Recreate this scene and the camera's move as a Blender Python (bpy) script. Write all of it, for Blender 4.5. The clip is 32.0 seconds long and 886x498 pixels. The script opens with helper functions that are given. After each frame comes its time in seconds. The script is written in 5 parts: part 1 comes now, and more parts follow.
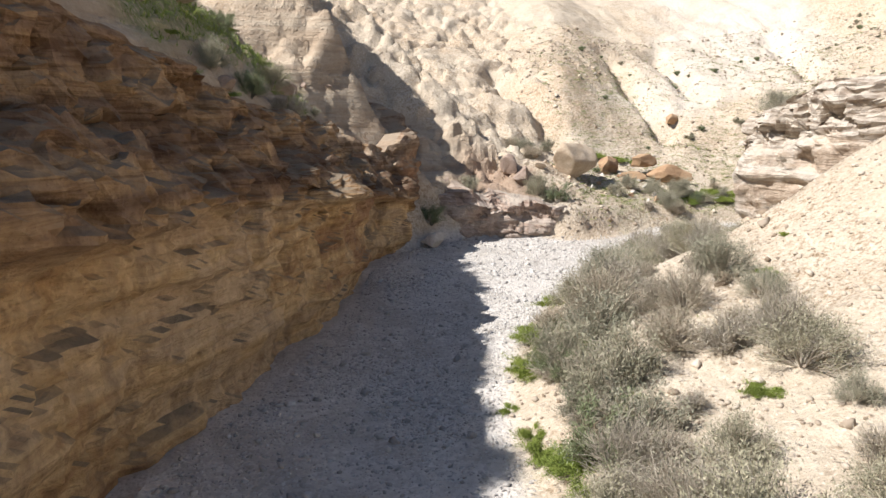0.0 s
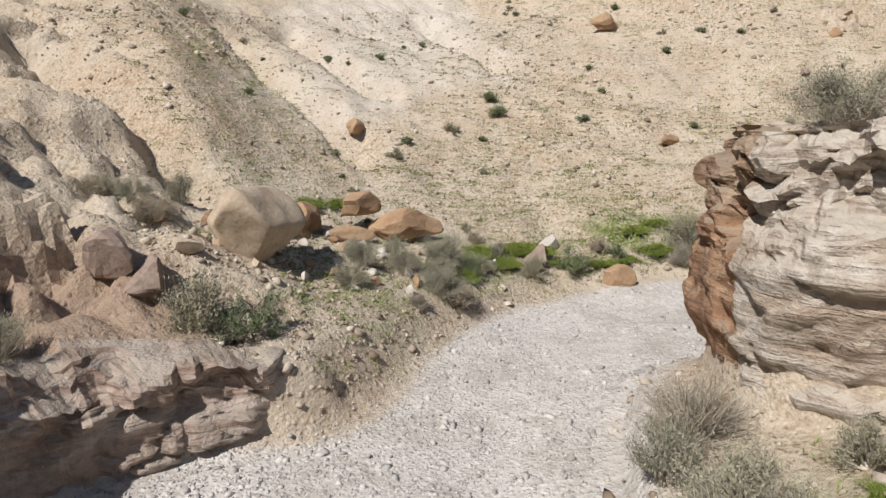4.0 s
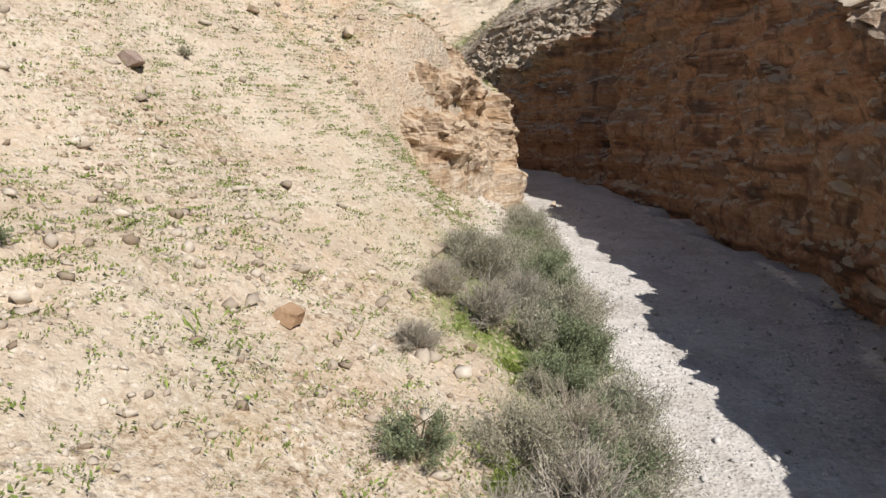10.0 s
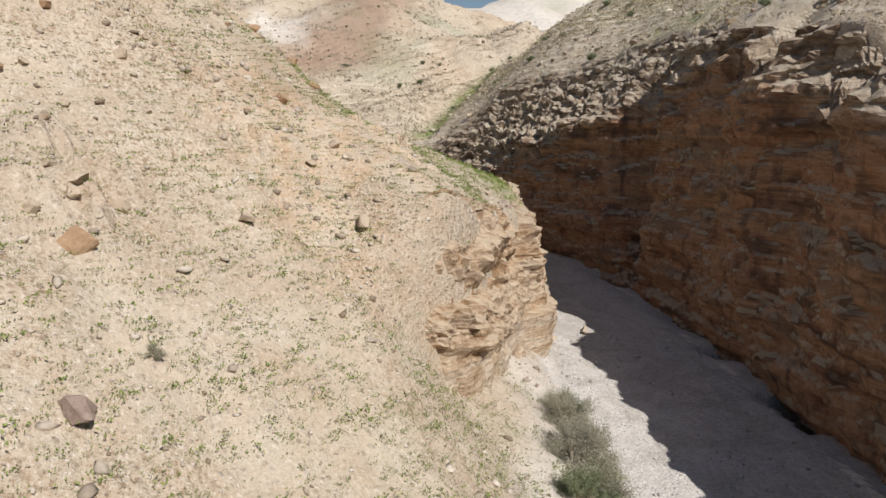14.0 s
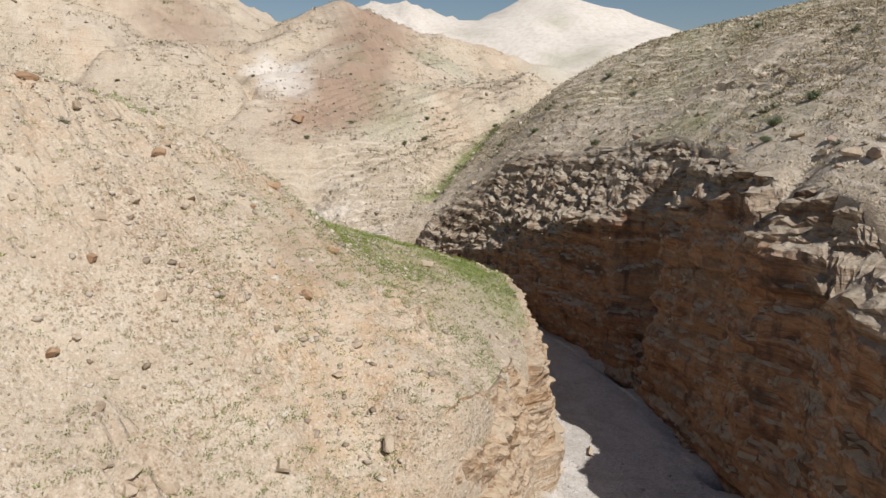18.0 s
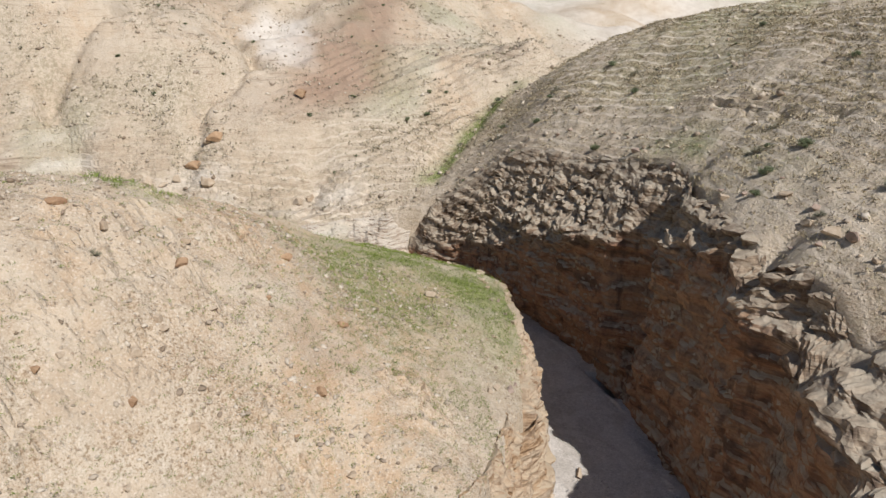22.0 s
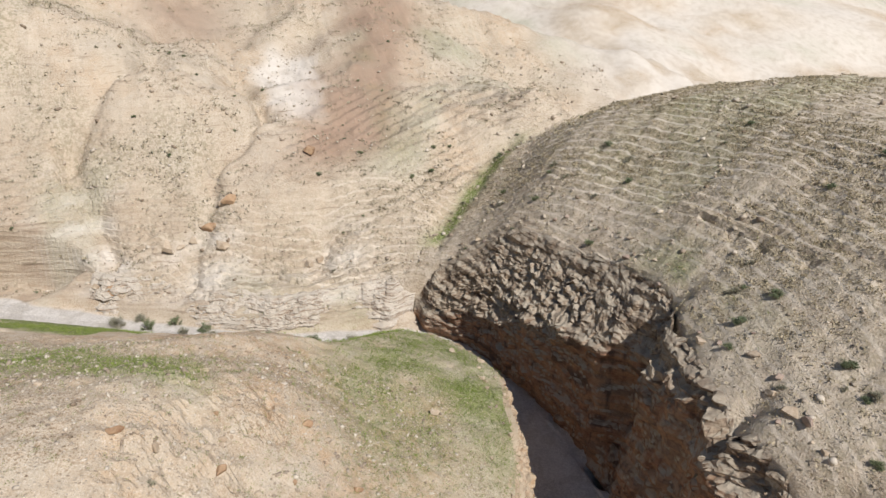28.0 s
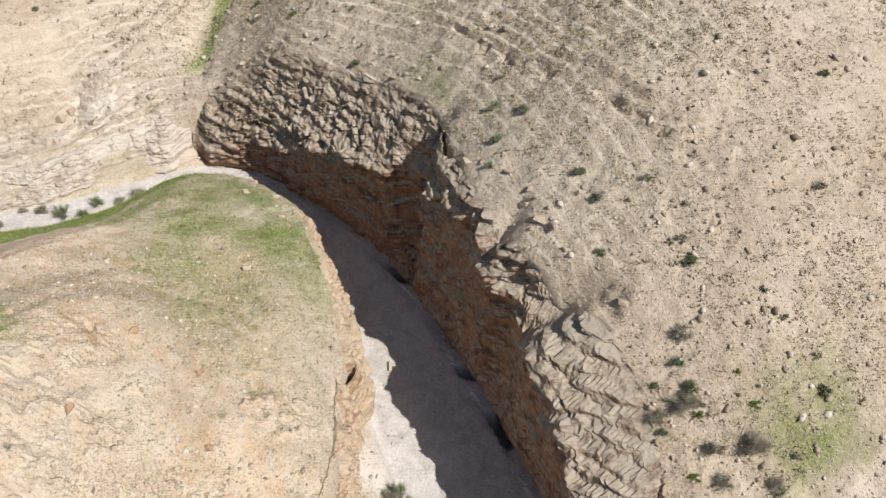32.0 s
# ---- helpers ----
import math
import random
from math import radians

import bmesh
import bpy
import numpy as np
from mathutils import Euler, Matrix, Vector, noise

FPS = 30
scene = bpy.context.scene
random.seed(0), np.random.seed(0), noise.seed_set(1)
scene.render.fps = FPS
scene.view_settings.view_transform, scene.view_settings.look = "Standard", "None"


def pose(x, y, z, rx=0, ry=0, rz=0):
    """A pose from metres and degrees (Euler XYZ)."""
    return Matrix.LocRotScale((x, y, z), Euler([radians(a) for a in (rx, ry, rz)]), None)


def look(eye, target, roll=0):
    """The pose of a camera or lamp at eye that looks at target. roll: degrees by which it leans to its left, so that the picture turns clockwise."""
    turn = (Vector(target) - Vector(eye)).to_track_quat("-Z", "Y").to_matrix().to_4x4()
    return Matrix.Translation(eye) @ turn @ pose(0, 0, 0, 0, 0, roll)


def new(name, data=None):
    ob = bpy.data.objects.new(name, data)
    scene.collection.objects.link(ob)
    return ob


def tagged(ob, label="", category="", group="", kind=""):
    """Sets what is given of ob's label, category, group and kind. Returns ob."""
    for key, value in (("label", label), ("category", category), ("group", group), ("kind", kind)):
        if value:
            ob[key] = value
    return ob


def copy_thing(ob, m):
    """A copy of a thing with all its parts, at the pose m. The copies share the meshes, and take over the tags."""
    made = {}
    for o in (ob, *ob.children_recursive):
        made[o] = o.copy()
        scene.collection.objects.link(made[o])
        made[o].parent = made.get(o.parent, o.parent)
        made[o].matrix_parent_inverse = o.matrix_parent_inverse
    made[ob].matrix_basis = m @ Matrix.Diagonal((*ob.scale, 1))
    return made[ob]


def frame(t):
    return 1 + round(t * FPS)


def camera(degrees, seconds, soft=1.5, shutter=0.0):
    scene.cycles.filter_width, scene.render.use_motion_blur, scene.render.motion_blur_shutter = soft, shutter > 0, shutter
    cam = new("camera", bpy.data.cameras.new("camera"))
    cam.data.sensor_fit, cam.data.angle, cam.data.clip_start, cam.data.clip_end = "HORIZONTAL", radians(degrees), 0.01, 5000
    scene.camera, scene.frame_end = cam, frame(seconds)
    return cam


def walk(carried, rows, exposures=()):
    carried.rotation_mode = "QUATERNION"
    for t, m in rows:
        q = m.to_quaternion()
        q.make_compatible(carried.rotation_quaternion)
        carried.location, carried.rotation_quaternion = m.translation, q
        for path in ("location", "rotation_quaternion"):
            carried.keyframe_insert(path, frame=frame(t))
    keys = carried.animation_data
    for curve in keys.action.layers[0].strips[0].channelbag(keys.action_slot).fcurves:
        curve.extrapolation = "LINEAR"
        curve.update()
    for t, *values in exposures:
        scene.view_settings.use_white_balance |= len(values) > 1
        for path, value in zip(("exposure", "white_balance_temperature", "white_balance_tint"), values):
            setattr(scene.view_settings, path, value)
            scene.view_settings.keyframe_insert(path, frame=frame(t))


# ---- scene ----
cam = camera(66.2, 32.0)
PATH = [
    (0, (0.000, 0.000, 6.000), (0.000, 1.960, 5.601), 0.0),
    (0.5, (0.000, 2.295, 5.992), (0.028, 4.254, 5.594), 0.0),
    (1, (0.075, 4.751, 6.028), (0.208, 6.707, 5.631), 0.0),
    (1.5, (0.075, 7.046, 6.021), (0.281, 8.994, 5.621), 0.0),
    (2, (0.150, 9.487, 5.983), (0.411, 11.430, 5.584), 0.0),
    (2.5, (0.225, 11.797, 6.049), (0.569, 13.726, 5.649), 0.0),
    (3, (0.375, 14.312, 5.997), (0.922, 16.194, 5.599), 0.0),
    (3.5, (0.675, 16.621, 6.063), (1.564, 18.368, 5.665), 0.0),
    (5.5, (3.075, 25.667, 6.135), (4.764, 26.664, 5.743), 0.0),
    (6, (4.275, 27.800, 6.084), (6.154, 28.364, 5.697), 0.0),
    (6.5, (5.625, 29.418, 6.138), (7.579, 29.596, 5.750), 0.0),
    (7, (7.200, 31.006, 6.044), (9.149, 30.771, 5.662), 0.0),
    (7.5, (8.775, 32.154, 6.040), (10.667, 31.631, 5.658), 0.0),
    (8, (10.575, 33.080, 6.081), (12.441, 32.471, 5.700), 0.0),
    (8.5, (12.375, 33.610, 6.050), (14.239, 32.994, 5.670), 0.0),
    (9, (14.325, 33.992, 6.049), (16.189, 33.377, 5.665), 0.0),
    (9.5, (16.200, 34.184, 6.240), (18.063, 33.567, 5.856), 0.0),
    (10, (18.225, 34.142, 6.784), (20.088, 33.525, 6.397), 0.0),
    (10.5, (20.100, 34.011, 7.270), (21.963, 33.395, 6.883), 0.0),
    (11, (21.900, 33.763, 7.933), (23.763, 33.148, 7.546), 0.0),
    (11.5, (22.875, 33.647, 8.492), (24.738, 33.033, 8.105), 0.0),
    (12, (23.175, 33.531, 9.051), (25.040, 32.920, 8.667), 0.0),
    (12.5, (23.175, 33.416, 9.610), (25.039, 32.801, 9.227), 0.0),
    (13, (23.100, 33.433, 10.449), (24.963, 32.815, 10.066), 0.0),
    (13.5, (23.100, 33.436, 11.214), (24.962, 32.814, 10.831), 0.0),
    (14, (23.175, 33.542, 12.111), (25.036, 32.917, 11.726), 0.0),
    (14.5, (23.250, 33.529, 12.802), (25.110, 32.904, 12.414), 0.0),
    (16.5, (23.400, 33.878, 16.022), (25.258, 33.251, 15.627), 0.0),
    (17, (23.400, 33.969, 16.845), (25.258, 33.342, 16.451), 0.0),
    (17.5, (23.475, 34.045, 17.595), (25.332, 33.418, 17.197), 0.0),
    (18, (23.475, 34.078, 18.507), (25.332, 33.450, 18.109), 0.0),
    (18.5, (23.475, 34.022, 19.360), (25.331, 33.394, 18.959), 0.0),
    (19, (23.400, 34.054, 20.272), (25.256, 33.430, 19.867), 0.0),
    (19.5, (23.400, 34.057, 21.037), (25.256, 33.430, 20.632), 0.0),
    (20, (23.400, 34.089, 21.949), (25.256, 33.465, 21.540), 0.0),
    (20.5, (23.400, 34.033, 22.802), (25.253, 33.412, 22.376), 0.0),
    (21, (23.400, 34.139, 23.699), (25.242, 33.521, 23.226), 0.0),
    (21.5, (23.400, 34.083, 24.552), (25.223, 33.472, 24.001), 0.0),
    (22, (23.400, 34.100, 25.391), (25.195, 33.500, 24.746), 0.0),
    (22.5, (23.400, 34.118, 26.229), (25.175, 33.524, 25.525), 0.0),
    (23, (23.400, 34.165, 27.214), (25.176, 33.574, 26.510), 0.0),
    (23.5, (23.400, 34.109, 28.068), (25.176, 33.518, 27.363), 0.0),
    (24, (23.400, 34.083, 29.068), (25.177, 33.494, 28.364), 0.0),
    (24.5, (23.400, 34.101, 29.906), (25.175, 33.511, 29.199), 0.0),
    (25, (23.400, 34.148, 30.892), (25.176, 33.560, 30.184), 0.0),
    (25.5, (23.400, 34.107, 31.818), (25.176, 33.519, 31.111), 0.0),
    (26, (23.400, 34.154, 32.804), (25.175, 33.567, 32.093), 0.0),
    (26.5, (23.400, 34.187, 33.716), (25.173, 33.602, 32.998), 0.0),
    (28.5, (23.660, 33.990, 37.100), (25.397, 33.422, 36.287), 0.0),
    (29, (23.650, 33.970, 38.000), (25.348, 33.415, 37.101), 0.0),
    (29.5, (23.640, 33.960, 38.800), (25.298, 33.419, 37.821), 0.0),
    (30, (23.660, 33.950, 39.700), (25.269, 33.426, 38.635), 0.0),
    (30.5, (23.660, 33.950, 40.640), (25.217, 33.443, 39.492), 0.0),
    (31, (23.680, 33.900, 41.640), (25.179, 33.411, 40.410), 0.0),
    (31.5, (23.750, 33.650, 42.600), (25.116, 33.000, 41.292), 0.0),
    (32, (24.050, 33.400, 43.300), (25.176, 32.493, 41.918), 0.0),
]
walk(cam, [(t, look(eye, target, roll)) for t, eye, target, roll in PATH],
     [(0, 0.68), (2, 0.62), (3.5, 0.12), (6, -0.12), (8.5, 0.32), (10, 0.24), (12, 0.06), (20, -0.04), (26, -0.06), (28, 0.0), (31, 0.06), (32, 0.24)])

# ---- sky and sun ----
SUN_FROM = Vector((-1.0, -0.36, 1.10)).normalized()
world = bpy.data.worlds.new("sky")
scene.world = world
world.use_nodes = True
wn = world.node_tree
sky = wn.nodes.new("ShaderNodeTexSky")
sky.sky_type, sky.sun_disc = "NISHITA", False
sky.sun_elevation = math.asin(SUN_FROM.z)
sky.sun_rotation = math.atan2(SUN_FROM.x, SUN_FROM.y)
sky.air_density, sky.dust_density, sky.ozone_density, sky.altitude = 1.0, 0.7, 1.2, 0
wn.links.new(sky.outputs["Color"], wn.nodes["Background"].inputs["Color"])
wn.nodes["Background"].inputs["Strength"].default_value = 0.064
sun = new("sun", bpy.data.lights.new("sun", "SUN"))
sun.data.energy, sun.data.angle, sun.data.color = 4.8, radians(0.53), (1.0, 0.97, 0.94)
sun.matrix_world = look((0, 0, 200), Vector((0, 0, 200)) - SUN_FROM)
scene.view_settings.exposure = 0.0

# ---- numeric noise, shared by all ground forms ----
def _hash(ix, iy, iz, seed):
    h = (ix * 374761393 + iy * 668265263 + iz * 2147483647 + seed * 974634777) & 0xFFFFFFFF
    h = ((h ^ (h >> 13)) * 1274126177) & 0xFFFFFFFF
    h = ((h ^ (h >> 16)) * 2246822519) & 0xFFFFFFFF
    return ((h ^ (h >> 15)) & 0xFFFFFF) / float(0xFFFFFF)


def vnoise(x, y, z=0.0, seed=0):
    """Smooth value noise, -1 to 1, on arrays."""
    x, y, z = np.broadcast_arrays(np.asarray(x, float), np.asarray(y, float), np.asarray(z, float))
    fx, fy, fz = np.floor(x), np.floor(y), np.floor(z)
    ix, iy, iz = fx.astype(np.int64), fy.astype(np.int64), fz.astype(np.int64)
    u, v, w = x - fx, y - fy, z - fz
    u, v, w = (k * k * k * (k * (k * 6 - 15) + 10) for k in (u, v, w))
    out = 0.0
    for a in (0, 1):
        for b in (0, 1):
            for c in (0, 1):
                out = out + _hash(ix + a, iy + b, iz + c, seed) * (u if a else 1 - u) * (v if b else 1 - v) * (w if c else 1 - w)
    return out * 2 - 1


def fbm(x, y, z=0.0, size=1.0, octaves=4, seed=0, rough=0.5):
    out, amp, total = 0.0, 1.0, 0.0
    for k in range(octaves):
        f = 2.0 ** k / size
        out = out + amp * vnoise(np.asarray(x) * f + 17.3 * k, np.asarray(y) * f - 9.1 * k, np.asarray(z) * f, seed + k)
        total += amp
        amp *= rough
    return out / total


def cells(x, y, z=0.0, seed=0):
    """Worley noise: distance to the nearest and second nearest cell point, and the nearest cell's random value."""
    x, y, z = np.broadcast_arrays(np.asarray(x, float), np.asarray(y, float), np.asarray(z, float))
    ix, iy, iz = (np.floor(k).astype(np.int64) for k in (x, y, z))
    d1, d2, val = np.full(x.shape, 9.0), np.full(x.shape, 9.0), np.zeros(x.shape)
    for a in (-1, 0, 1):
        for b in (-1, 0, 1):
            for c in (-1, 0, 1):
                jx, jy, jz = ix + a, iy + b, iz + c
                px, py, pz = jx + _hash(jx, jy, jz, seed), jy + _hash(jx, jy, jz, seed + 1), jz + _hash(jx, jy, jz, seed + 2)
                d = np.sqrt((x - px) ** 2 + (y - py) ** 2 + (z - pz) ** 2)
                near = d < d1
                d2 = np.where(near, d1, np.minimum(d2, d))
                val = np.where(near, _hash(jx, jy, jz, seed + 3), val)
                d1 = np.where(near, d, d1)
    return d1, d2, val


def step(a, b, x):
    k = np.clip((np.asarray(x, float) - a) / (b - a), 0, 1)
    return k * k * (3 - 2 * k)


def soft_min(a, b, k):
    h = np.clip(0.5 + 0.5 * (b - a) / k, 0, 1)
    return b * (1 - h) + a * h - k * h * (1 - h)


def soft_max(a, b, k):
    return -soft_min(-a, -b, k)

# ---- materials ----
class Nodes:
    """Short hand for building one material."""

    def __init__(self, name, rough=0.9, spec=0.2):
        self.mat = bpy.data.materials.new(name)
        self.mat.use_nodes = True
        self.t = self.mat.node_tree
        self.b = self.t.nodes["Principled BSDF"]
        self.b.inputs["Roughness"].default_value = rough
        self.b.inputs["Specular IOR Level"].default_value = spec

    def link(self, a, b):
        self.t.links.new(a, b)

    def place(self, scale=(1, 1, 1), turn=(0, 0, 0), own=False):
        g = self.t.nodes.new("ShaderNodeTexCoord" if own else "ShaderNodeNewGeometry")
        m = self.t.nodes.new("ShaderNodeMapping")
        m.inputs["Scale"].default_value = scale
        m.inputs["Rotation"].default_value = turn
        self.link(g.outputs["Object" if own else "Position"], m.inputs["Vector"])
        return m.outputs["Vector"]

    def noise(self, where, scale, detail=5, rough=0.55, warp=0.0):
        n = self.t.nodes.new("ShaderNodeTexNoise")
        n.inputs["Scale"].default_value, n.inputs["Detail"].default_value = scale, detail
        n.inputs["Roughness"].default_value, n.inputs["Distortion"].default_value = rough, warp
        self.link(where, n.inputs["Vector"])
        return n.outputs["Fac"]

    def cell(self, where, scale, feature="F1", out="Distance"):
        n = self.t.nodes.new("ShaderNodeTexVoronoi")
        n.feature = feature
        n.inputs["Scale"].default_value = scale
        self.link(where, n.inputs["Vector"])
        return n.outputs[out]

    def ramp(self, fac, stops, smooth=False):
        n = self.t.nodes.new("ShaderNodeValToRGB")
        el = n.color_ramp.elements
        while len(el) < len(stops):
            el.new(0.5)
        for e, (p, c) in zip(el, stops):
            e.position = p
            e.color = (c, c, c, 1) if isinstance(c, (int, float)) else (*c, 1)
        if smooth:
            n.color_ramp.interpolation = "EASE"
        self.link(fac, n.inputs["Fac"])
        return n.outputs["Color"]

    def mix(self, fac, a, b, mode="MIX"):
        n = self.t.nodes.new("ShaderNodeMix")
        n.data_type, n.blend_type = "RGBA", mode
        for value, sock in ((fac, n.inputs[0]), (a, n.inputs[6]), (b, n.inputs[7])):
            if isinstance(value, (int, float)):
                sock.default_value = value if sock == n.inputs[0] else (value, value, value, 1)
            elif isinstance(value, tuple):
                sock.default_value = (*value, 1)
            else:
                self.link(value, sock)
        return n.outputs[2]

    def math(self, op, a, b=0.0):
        n = self.t.nodes.new("ShaderNodeMath")
        n.operation = op
        for value, sock in ((a, n.inputs[0]), (b, n.inputs[1])):
            if isinstance(value, (int, float)):
                sock.default_value = value
            else:
                self.link(value, sock)
        return n.outputs[0]

    def attr(self, name):
        n = self.t.nodes.new("ShaderNodeAttribute")
        n.attribute_name = name
        return n.outputs["Fac"]

    def random(self):
        return self.t.nodes.new("ShaderNodeObjectInfo").outputs["Random"]

    def island(self):
        return self.t.nodes.new("ShaderNodeNewGeometry").outputs["Random Per Island"]

    def bump(self, height, strength=0.5, distance=0.05, after=None):
        n = self.t.nodes.new("ShaderNodeBump")
        n.inputs["Strength"].default_value, n.inputs["Distance"].default_value = strength, distance
        self.link(height, n.inputs["Height"])
        if after is not None:
            self.link(after, n.inputs["Normal"])
        self.link(n.outputs["Normal"], self.b.inputs["Normal"])
        return n.outputs["Normal"]

    def done(self, colour):
        self.link(colour, self.b.inputs["Base Color"])
        return self.mat


def ground_material():
    m = Nodes("ground_soil_and_gravel", 0.95, 0.15)
    p = m.place()
    big, mid, fine = m.noise(p, 0.09, 4), m.noise(p, 0.55, 5), m.noise(p, 4.0, 6, 0.65)
    grit = m.noise(p, 22.0, 3, 0.6)
    soil = m.mix(m.ramp(big, [(0.35, 0.0), (0.65, 1.0)]), (0.475, 0.39, 0.295), (0.455, 0.395, 0.315))
    soil = m.mix(m.ramp(mid, [(0.42, 0.0), (0.62, 1.0)]), soil, (0.52, 0.455, 0.365))
    # small stones lying in the soil
    pebble = m.cell(p, 5.0)
    tint = m.cell(p, 5.0, out="Color")
    stone = m.mix(m.ramp(tint, [(0.1, 0.0), (0.9, 1.0)]), (0.35, 0.275, 0.20), (0.58, 0.51, 0.42))
    ochre = m.mix(m.ramp(mid, [(0.35, 0.0), (0.65, 1.0)]), (0.46, 0.325, 0.205), (0.55, 0.425, 0.30))
    soil = m.mix(m.math("MULTIPLY", m.attr("ochre"), m.ramp(m.noise(p, 1.3, 5, 0.65), [(0.38, 0.15), (0.6, 0.9)])), soil, ochre)
    soil = m.mix(m.math("MULTIPLY", m.ramp(pebble, [(0.20, 1.0), (0.30, 0.0)]), m.ramp(mid, [(0.35, 0.15), (0.55, 0.9)])), soil, stone)
    clod = m.cell(p, 1.9)
    soil = m.mix(m.math("MULTIPLY", m.ramp(clod, [(0.10, 0.6), (0.16, 0.0)]), m.math("MULTIPLY", m.ramp(big, [(0.42, 0.1), (0.6, 1.0)]), m.ramp(m.cell(p, 1.9, out="Color"), [(0.4, 0.0), (0.55, 1.0)]))), soil, (0.33, 0.26, 0.19))
    soil = m.mix(m.ramp(m.noise(p, 1.7, 6, 0.7), [(0.34, 0.3), (0.44, 0.0)]), soil, m.mix(1.0, soil, (0.80, 0.76, 0.71), "MULTIPLY"))
    stony = m.ramp(m.noise(p, 0.17, 4, 0.6, 0.6), [(0.44, 0.2), (0.56, 1.0)])
    soil = m.mix(m.math("MULTIPLY", stony, m.ramp(fine, [(0.34, 0.95), (0.46, 0.0)])), soil, m.mix(1.0, soil, (0.74, 0.69, 0.63), "MULTIPLY"))
    grain = m.noise(p, 6.5, 3, 0.75)
    soil = m.mix(m.math("MULTIPLY", stony, m.ramp(grain, [(0.38, 0.95), (0.46, 0.0)])), soil, m.mix(1.0, soil, (0.70, 0.64, 0.57), "MULTIPLY"))
    soil = m.mix(m.ramp(grain, [(0.58, 0.0), (0.66, 0.55)]), soil, (0.62, 0.55, 0.46))
    speck = m.noise(p, 13.0, 4, 0.7)
    soil = m.mix(m.math("MULTIPLY", stony, m.ramp(speck, [(0.36, 0.75), (0.47, 0.0)])), soil, m.mix(1.0, soil, (0.62, 0.57, 0.51), "MULTIPLY"))
    soil = m.mix(m.ramp(speck, [(0.57, 0.0), (0.66, 0.6)]), soil, (0.63, 0.57, 0.49))
    # bedded rock, pale marl, reddish earth
    layer_at = m.place((0.25, 0.25, 2.2), (0.10, -0.06, 0))
    layers = m.noise(layer_at, 1.0, 5, 0.6, 0.4)
    rock = m.ramp(layers, [(0.25, (0.23, 0.17, 0.12)), (0.45, (0.39, 0.31, 0.23)), (0.6, (0.50, 0.43, 0.34)), (0.75, (0.34, 0.26, 0.185))])
    rock = m.mix(m.ramp(fine, [(0.3, 0.5), (0.65, 0.0)]), rock, (0.30, 0.235, 0.175))
    soil = m.mix(m.math("MULTIPLY", m.attr("rock"), m.ramp(mid, [(0.3, 0.45), (0.55, 1.0)])), soil, rock)
    white = m.mix(m.ramp(mid, [(0.3, 0.0), (0.7, 1.0)]), (0.55, 0.51, 0.455), (0.63, 0.59, 0.535))
    soil = m.mix(m.math("MULTIPLY", m.attr("white"), m.ramp(mid, [(0.25, 0.6), (0.5, 1.0)])), soil, white)
    red = m.mix(m.ramp(mid, [(0.3, 0.0), (0.7, 1.0)]), (0.24, 0.162, 0.116), (0.37, 0.268, 0.198))
    soil = m.mix(m.math("MULTIPLY", m.attr("red"), m.ramp(mid, [(0.2, 0.5), (0.6, 1.0)])), soil, red)
    grey = m.mix(m.ramp(fine, [(0.35, 0.0), (0.65, 1.0)]), (0.41, 0.35, 0.27), (0.58, 0.51, 0.41))
    soil = m.mix(m.math("MULTIPLY", m.attr("scrub"), m.ramp(mid, [(0.25, 0.3), (0.65, 0.85)])), soil, grey)
    speckle = m.ramp(m.noise(p, 2.3, 5, 0.8), [(0.49, 0.0), (0.56, 0.85)])
    soil = m.mix(m.math("MULTIPLY", m.attr("scrub"), speckle), soil, (0.27, 0.235, 0.155))
    beds = m.noise(m.place((0.22, 0.22, 2.6), (0.42, -0.16, 0)), 1.0, 5, 0.65, 0.5)
    soil = m.mix(m.math("MULTIPLY", m.attr("slab"), m.ramp(beds, [(0.34, 0.85), (0.42, 0.0)])), soil, (0.25, 0.195, 0.14))
    # narrow trodden paths that follow the slope
    lane = m.math("FRACT", m.math("ADD", m.attr("phase"), m.math("MULTIPLY", m.noise(p, 1.6, 3), 0.25)))
    lane = m.ramp(lane, [(0.0, 0.3), (0.06, 1.0), (0.17, 1.0), (0.26, 0.0)])
    lane = m.math("MULTIPLY", lane, m.math("MULTIPLY", m.attr("trod"), m.ramp(m.noise(p, 0.22, 3), [(0.34, 0.25), (0.52, 1.0)])))
    soil = m.mix(lane, soil, (0.62, 0.555, 0.465))
    # thin spring grass
    blades = m.noise(m.place((1, 1, 0.4)), 9.0, 4, 0.7)
    green = m.mix(m.ramp(fine, [(0.35, 0.0), (0.7, 1.0)]), (0.085, 0.13, 0.028), (0.185, 0.24, 0.055))
    cover = m.math("MULTIPLY", m.attr("grass"), m.ramp(blades, [(0.34, 0.0), (0.52, 1.0)]))
    soil = m.mix(cover, soil, green)
    # gravel of the stream bed
    cob = m.cell(p, 11.0)
    cobc = m.cell(p, 11.0, out="Color")
    gravel = m.mix(m.ramp(cobc, [(0.1, 0.0), (0.9, 1.0)]), (0.36, 0.34, 0.315), (0.61, 0.585, 0.555))
    gravel = m.mix(m.ramp(mid, [(0.3, 0.0), (0.6, 0.5)]), gravel, (0.62, 0.59, 0.555))
    gravel = m.mix(m.ramp(fine, [(0.3, 0.5), (0.6, 0.0)]), gravel, (0.42, 0.395, 0.36))
    flow = m.noise(m.place((0.35, 0.35, 1.0)), 1.4, 5, 0.6, 1.2)
